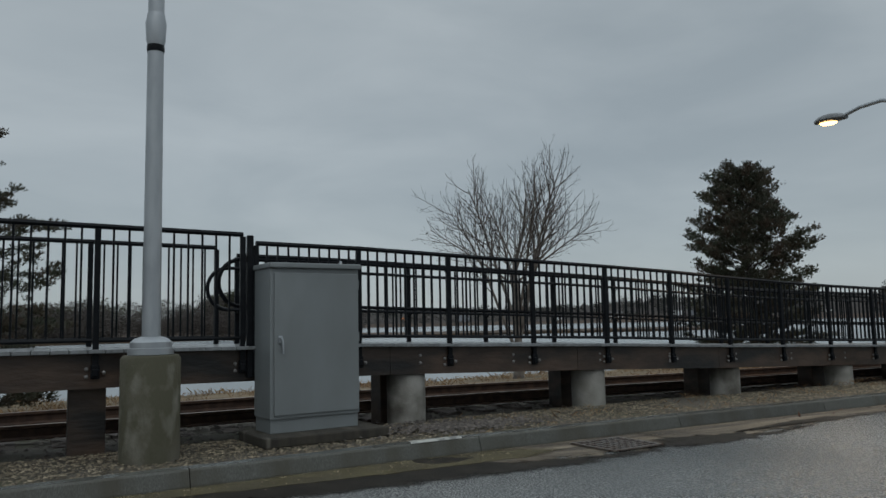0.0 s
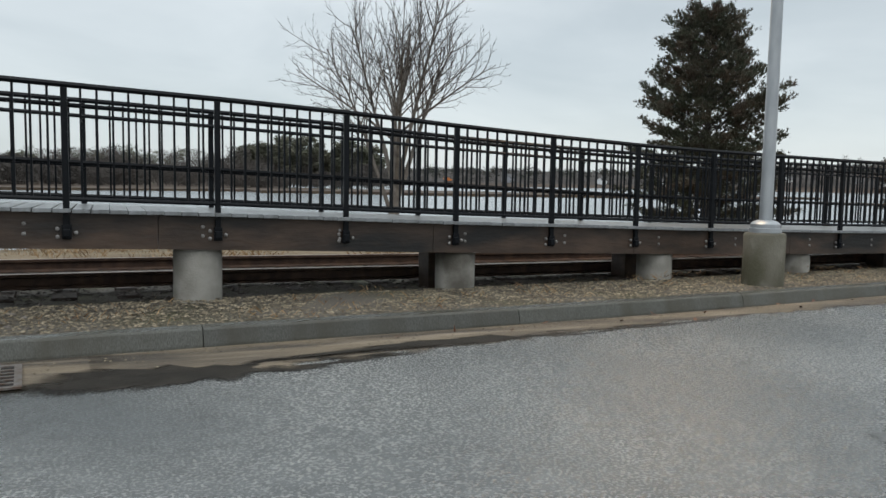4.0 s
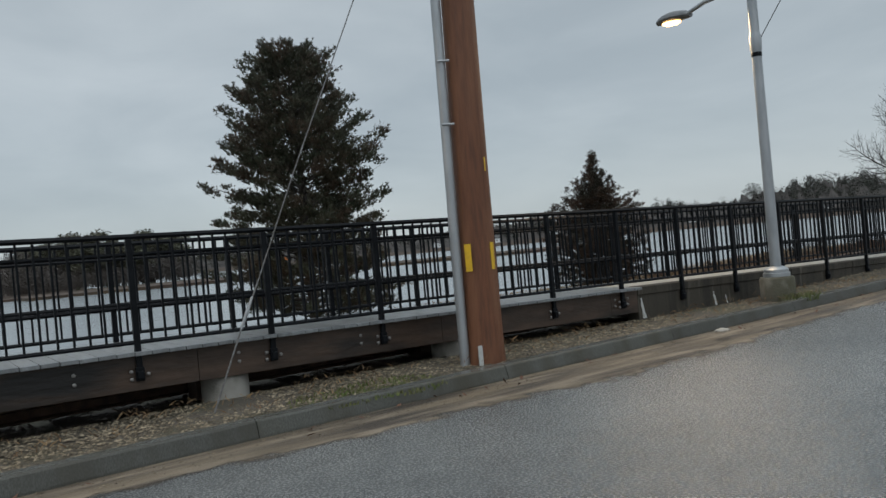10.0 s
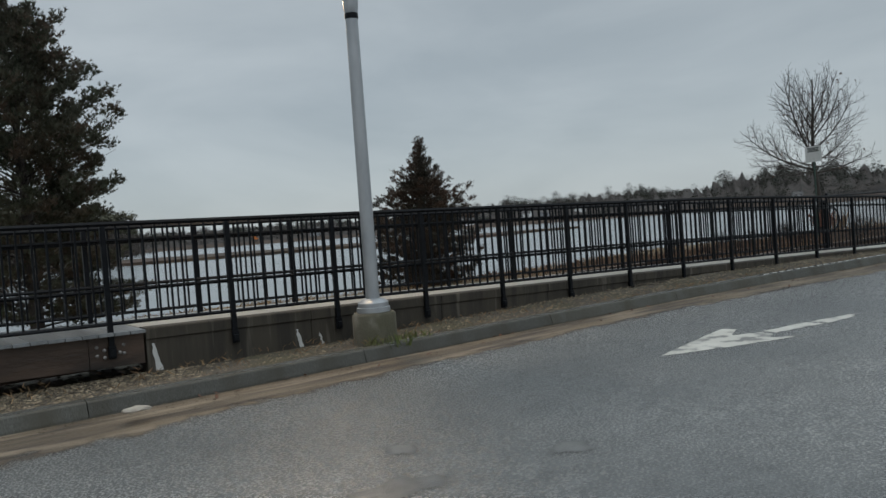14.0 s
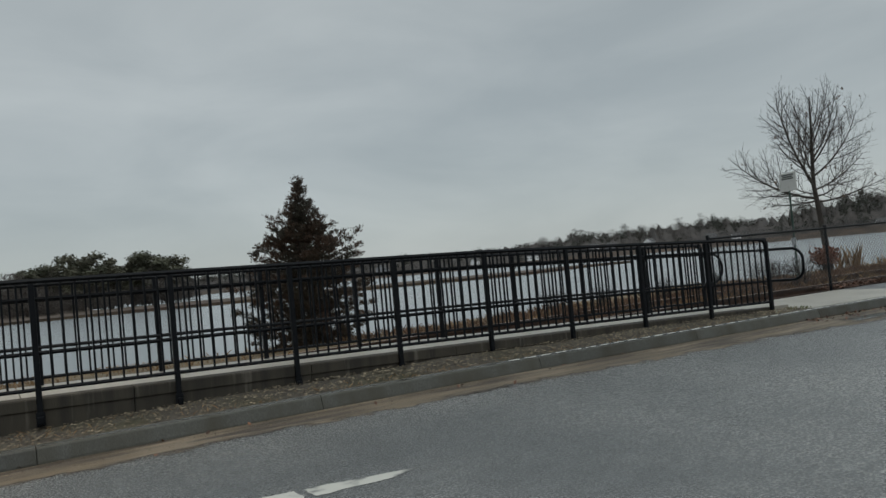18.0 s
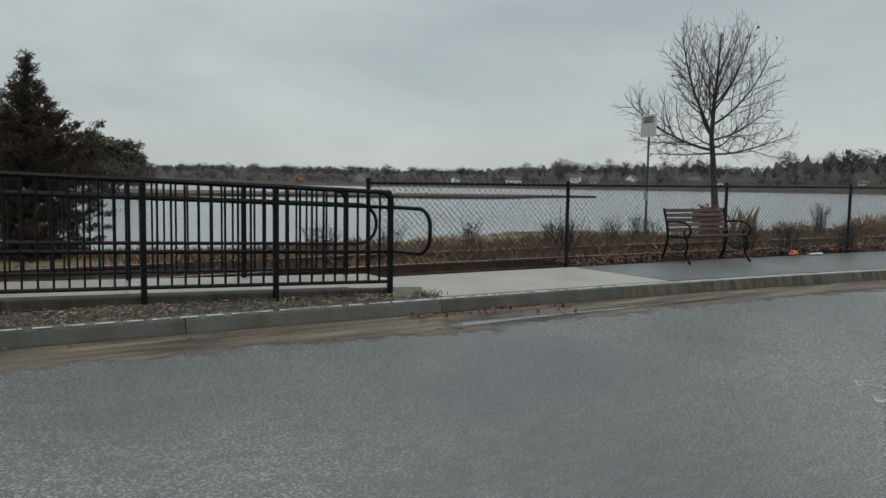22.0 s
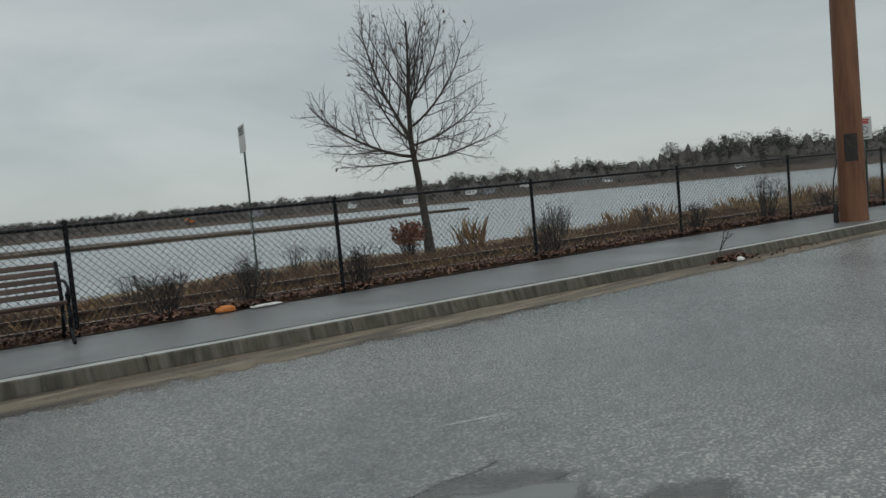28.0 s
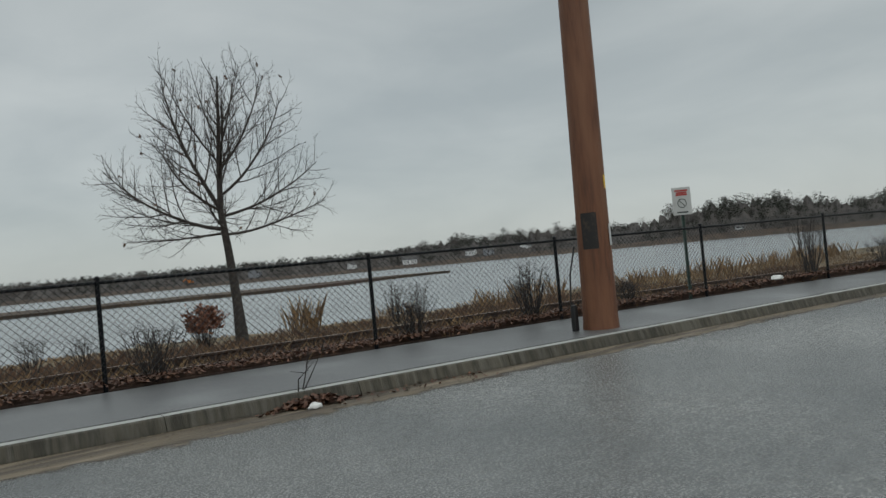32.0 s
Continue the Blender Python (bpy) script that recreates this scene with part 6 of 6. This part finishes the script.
spots = []
for _ in range(900):
    x = br.uniform(-8, 90)
    y = br.uniform(track_y(x) + 2.2, shore_y(x) + 0.3)
    spots.append((x, y, bank_z(x, y) - 0.02, br.uniform(0.08, 0.22), 40, 0.6))
for _ in range(520):
    x = br.uniform(36.5, 88)
    y = track_y(x) + br.uniform(0.22, 2.3)
    spots.append((x, y, road_z(x) + 0.02, br.uniform(0.1, 0.26), 34, 0.4))
blades("bank_grass", "matted dry winter grass on the lake bank", "grass", DRY_GRASS, spots, 5, 0.007, 0.9)
spots = []
for _ in range(820):
    x = br.uniform(36, 74)
    y = br.uniform(fence_y(x) + 1.2, min(shore_y(x) - 0.2, fence_y(x) + 12)) if br.random() < 0.75 else br.uniform(fence_y(x) + 0.95, fence_y(x) + 2.4)
    spots.append((x, y, bank_z(x, y) - 0.02, br.uniform(0.1, 0.4) * br.uniform(0.6, 1.15), 55, 0.7))
blades("brush", "tangled brown brush between the track and the water", "brush", BRUSH, spots, 6, 0.0022, 0.6)
spots = [(59.5, 18.9, -0.5, 1.15, 90, 0.5), (66, 17.5, -0.45, 0.7, 160, 0.9), (69, 18.5, -0.45, 0.8, 160, 1.0), (72, 16, -0.4, 0.8, 180, 1.2), (75, 15, -0.4, 0.9, 180, 1.1), (80, 15, -0.4, 0.9, 200, 1.4), (86, 16, -0.4, 0.9, 200, 1.5), (63, 19, -0.5, 0.6, 120, 0.8)]
blades("tall_dry_grass", "clumps of tall straw-coloured grass at the water", "grass", DRY_GRASS, [(x, y, z, h, int(n * 1.1), q) for x, y, z, h, n, q in spots], 8, 0.0045, 0.36)
blades("dry_stalks", "thin tall dead weed stalks rising behind the fence", "weeds", BRUSH,
       [(x, fence_y(x) + dy, bank_z(x, fence_y(x) + dy), h, 3, 0.18) for x, dy, h in ((39.4, 0.6, 1.0), (41.8, 0.7, 1.25), (42.0, 3.5, 1.1), (45.4, 0.8, 0.9), (49.9, 1.6, 1.0), (53.4, 0.8, 1.35), (53.7, 1.2, 1.1), (56.2, 0.7, 0.9), (58.3, 2.5, 1.2), (62.5, 0.9, 1.0), (64.4, 0.5, 1.4), (66.0, 1.2, 1.0))], 19, 0.004, 0.03)
blades("green_weeds", "green weeds at the foot of the lamp base and the pole", "weeds", GREEN_GRASS,
       [(25.8, 6.92, 0.04, 0.13, 130, 0.26), (26.15, 6.98, 0.04, 0.1, 90, 0.22), (19.2, 6.85, 0.02, 0.035, 700, 0.5), (18.6, 6.8, 0.02, 0.03, 400, 0.4), (38.1, 6.95, 0.14, 0.035, 60, 0.2)], 9, 0.01, 0.6)
spots = []
for _ in range(260):
    x = br.uniform(5, 37)
    spots.append((x, br.uniform(kerb_y(x) + 0.25, rail_y(x)), 0.09, 0.05, 7, 0.16))
blades("verge_straw", "short dead straw in the gravel verge", "grass", DRY_GRASS, spots, 10, 0.004, 1.6)


def leaf_spot(r):
    x = r.uniform(41.3, 72)
    return x, fence_y(x) + r.gauss(0.16, 0.2), fence_z(x) - 0.03 + r.uniform(0, 0.05)


def litter_of_leaves(name, label, mat, n, place, size, seed):
    r, s = random.Random(seed), Shape()
    for _ in range(n):
        x, y, z = place(r)
        u = Vector((r.uniform(-1, 1), r.uniform(-1, 1), r.uniform(-0.4, 0.6))).normalized() * size * r.uniform(0.6, 1.2)
        w = u.cross(Vector((r.uniform(-0.4, 0.4), r.uniform(-0.4, 0.4), 1))).normalized() * size * 0.5
        p = Vector((x, y, z))
        s.add([p - u, p - w, p + u, p + w], [(0, 1, 2, 3)])
    return tagged(part(name, s, mat), label, "leaves", kind="stuff")


litter_of_leaves("leaf_litter", "drift of wet brown leaves along the fence foot", DEAD_LEAF, 13000, leaf_spot, 0.036, 4)
litter_of_leaves("gutter_leaves", "scattered brown leaves in the gutter", DEAD_LEAF, 260, lambda r: (lambda x: (x, kerb_y(x) - abs(r.gauss(0.05, 0.2)), road_z(x) + 0.02))(r.choice((r.uniform(37.5, 39.5), r.uniform(8, 36), r.uniform(52, 54)))), 0.035, 5)


def shrub(name, label, x, y, z, h, w, seed, leaf=None, stems=38):
    r = random.Random(seed)
    t = thing(name, label, "shrub")
    s, lv = Shape(), Shape()
    for _ in range(stems):
        a, q = r.uniform(0, 6.28), r.random()
        tip = Vector((x + math.cos(a) * w * q * 0.5, y + math.sin(a) * w * q * 0.5, z + h * r.uniform(0.55, 1.0)))
        root = Vector((x + math.cos(a) * 0.08, y + math.sin(a) * 0.08, z - 0.05))
        mid = root.lerp(tip, 0.5) + Vector((r.uniform(-1, 1), r.uniform(-1, 1), 0.3)) * w * 0.08
        s.tube([root, mid, tip], [0.008, 0.006, 0.002], 3, False)
        for _ in range(5):
            f = r.uniform(0.4, 1)
            p = mid.lerp(tip, f)
            e = p + Vector((r.uniform(-1, 1), r.uniform(-1, 1), r.uniform(-0.1, 1))) * w * 0.16
            s.tube([p, e], [0.004, 0.0015], 3, False)
            if leaf:
                for _ in range(3):
                    c = p.lerp(e, r.random())
                    u = Vector((r.uniform(-1, 1), r.uniform(-1, 1), r.uniform(-1, 1))).normalized() * 0.06
                    v = Vector((r.uniform(-1, 1), r.uniform(-1, 1), r.uniform(-1, 1))).normalized() * 0.04
                    lv.add([c - u, c - v, c + u, c + v], [(0, 1, 2, 3)])
    tagged(part("stem_tangle", s, TWIG, t), kind="stuff")
    if leaf:
        part("foliage", lv, leaf, t, "withered russet leaves")
    return t


shrub("oak_shrub", "small shrub with withered russet leaves behind the fence", 56.1, 17.8, -0.45, 1.15, 1.15, 1, OAK_LEAF, 80)
for k, (x, dy, h, w) in enumerate(((48.1, 0.3, 0.55, 0.8), (51.6, 0.35, 0.6, 0.9), (55.1, 0.3, 0.5, 0.8), (57.2, 0.3, 0.9, 0.8), (64.3, 0.35, 1.25, 0.9), (42.6, 1.6, 0.6, 0.9), (45.6, 0.5, 0.5, 1.0), (46.6, 0.45, 0.45, 1.0), (67.0, 0.4, 0.6, 0.9), (59.5, 0.5, 0.35, 0.7))):
    shrub("bare_shrub", "leafless dark twiggy shrub against the fence", x, fence_y(x) + dy, fence_z(x) - 0.05, h, w, 30 + k, None, 44)
for k, (x, y, h) in enumerate(((52, 17.2, 0.9), (53.2, 17.8, 0.8), (50.3, 16.6, 0.85), (61.5, 17, 1.3), (63, 17.8, 1.2), (47.5, 16, 0.7), (44.2, 15.2, 0.8), (42.4, 15.8, 0.7), (40.6, 15.5, 0.75), (66, 16.5, 0.9))):
    shrub("bare_shrub", "thin leafless shrub on the lake bank", x, y, bank_z(x, y), h, 1.0, 60 + k, None, 34)
shrub("kerb_weed", "dry stalk leaning from the kerb joint", 52.0, kerb_y(52.0) + 0.16, walk_z(52) - 0.02, 0.42, 0.7, 93, None, 3)

# ---- litter ----
def lump(name, label, category, x, y, z, a, b, h, mat, seed):
    bm = bmesh.new()
    bmesh.ops.create_icosphere(bm, subdivisions=2, radius=1.0)
    for v in bm.verts:
        k = 1 + 0.28 * noise.noise(v.co * 1.7 + Vector((seed, 0, 0)))
        v.co = Vector((v.co.x * a * k, v.co.y * b * k, max(v.co.z, -0.3) * h * k))
    me = bpy.data.meshes.new(name)
    bm.to_mesh(me)
    bm.free()
    me.materials.append(mat)
    ob = new(name, me)
    ob.location = (x, y, z + 0.25 * h)
    return tagged(ob, label, category)


lump("stone", "pale flat stone lying in the gutter sand", "stone", 23.07, 6.2, 0.01, 0.11, 0.06, 0.03, ROCK, 1)
lump("litter", "crumpled white plastic bag by the fence", "litter", 62.6, fence_y(62.6) - 0.1, fence_z(62.6), 0.17, 0.1, 0.07, LITTER, 2)
lump("litter", "flattened white paper wrapper by the fence foot", "litter", 46.5, fence_y(46.5) - 0.2, walk_z(46.5), 0.24, 0.05, 0.02, LITTER, 3)
lump("litter", "torn orange and yellow snack wrapper among the leaves", "litter", 46.05, fence_y(46.05) - 0.12, walk_z(46.05), 0.13, 0.06, 0.06, ORANGE, 9)
lump("litter", "crushed white cup in the gutter", "litter", 52.0, kerb_y(52.0) - 0.24, road_z(52) + 0.01, 0.07, 0.05, 0.04, LITTER, 4)
lump("litter", "white plastic scrap on the lake bank", "litter", 46.6, 17.6, -0.55, 0.12, 0.1, 0.12, LITTER, 5)
litter_of_leaves("leaf_heap", "clot of dark wet leaves caught at the kerb", DEAD_LEAF, 420, lambda r: (lambda u, v: (52.05 + u, kerb_y(52.05 + u) - 0.03 - abs(v), road_z(52) + 0.01 + 0.09 * r.random() * max(0, 1 - (u / 0.4) ** 2)))(r.gauss(0, 0.19), r.gauss(0, 0.07)), 0.04, 6)
litter_of_leaves("leaf_clump", "flattened tan leaves on the asphalt", DRY_GRASS, 70, lambda r: (43.1 + r.gauss(0, 0.07), 2.06 + r.gauss(0, 0.04), road_z(43) + 0.012), 0.03, 17)

# ---- far shore houses ----
def house(a, d, w, dep, h, mat, label, turn):
    x, y = polar(a, d)
    ob = thing("house", label, "house", "houses on the far shore")
    m = Matrix.Translation((x, y, 2.4)) @ Matrix.Rotation(radians(a - 90 + turn), 4, "Z")
    s = Shape()
    s.box(-w / 2, w / 2, -dep / 2, dep / 2, -4, h, m)
    s.add([m @ Vector(p) for p in ((-w / 2, -dep / 2, h), (-w / 2, dep / 2, h), (-w / 2, 0, h + dep * 0.36), (w / 2, -dep / 2, h), (w / 2, dep / 2, h), (w / 2, 0, h + dep * 0.36))], [(0, 2, 1), (3, 4, 5)])
    wall = part("wall", s, mat, ob)
    s = Shape()
    for sg in (-1, 1):
        pts = [(-w / 2 - 0.3, sg * (dep / 2 + 0.3), h - 0.2), (w / 2 + 0.3, sg * (dep / 2 + 0.3), h - 0.2), (w / 2 + 0.3, 0, h + dep * 0.36 + 0.12), (-w / 2 - 0.3, 0, h + dep * 0.36 + 0.12)]
        s.add([m @ Vector(p) for p in pts] + [m @ (Vector(p) + Vector((0, 0, 0.15))) for p in pts], [(0, 1, 2, 3), (4, 5, 6, 7), (0, 1, 5, 4), (1, 2, 6, 5), (3, 0, 4, 7)])
    roof = part("roof", s, ROOF, ob, "dark shingle roof")
    s = Shape()
    s.box(w * 0.2, w * 0.2 + 0.7, -0.35, 0.35, h + dep * 0.2, h + dep * 0.36 + 1.0, m)
    part("chimney", s, ROOF, roof)
    for zz in (1.0,) if h < 4 else (1.0, 3.7):
        for k in range(max(2, int(w / 2.6))):
            s = Shape()
            u = -w / 2 + (k + 0.5) * w / max(2, int(w / 2.6))
            s.box(u - 0.45, u + 0.45, -dep / 2 - 0.05, -dep / 2 + 0.02, zz, zz + 1.3, m)
            part("window", s, WINDOW_DARK, wall)
    return ob


for a, off, w, dep, h, paint, label, turn in HOUSES:
    house(a, table(a, SHORE) + off + 22, w * 0.8, dep, h, HOUSE_WHITE if paint == "white" else HOUSE_GREY, label, turn)
digger = thing("excavator", "small orange excavator far off on the shore", "excavator")
x, y = polar(69.0, table(69.0, SHORE) + 34)
dm = Matrix.Translation((x, y, 2.4)) @ Matrix.Scale(1.05, 4)
for nm, args in (("cab", (-1.5, 0.2, -1, 1, 1, 3.4)), ("tracks", (-2, 2, -1.2, 1.2, -0.5, 0.9)), ("engine", (0.3, 2.2, -1, 1, 1, 2.3))):
    s = Shape()
    s.box(*args, dm)
    part(nm, s, ORANGE if nm != "tracks" else ROOF, digger)
s = Shape()
s.tube([dm @ Vector((-1.2, 0, 2)), dm @ Vector((-3.4, 0, 4.4)), dm @ Vector((-5.6, 0, 2.4))], 0.4, 6)
part("boom", s, ORANGE, digger)
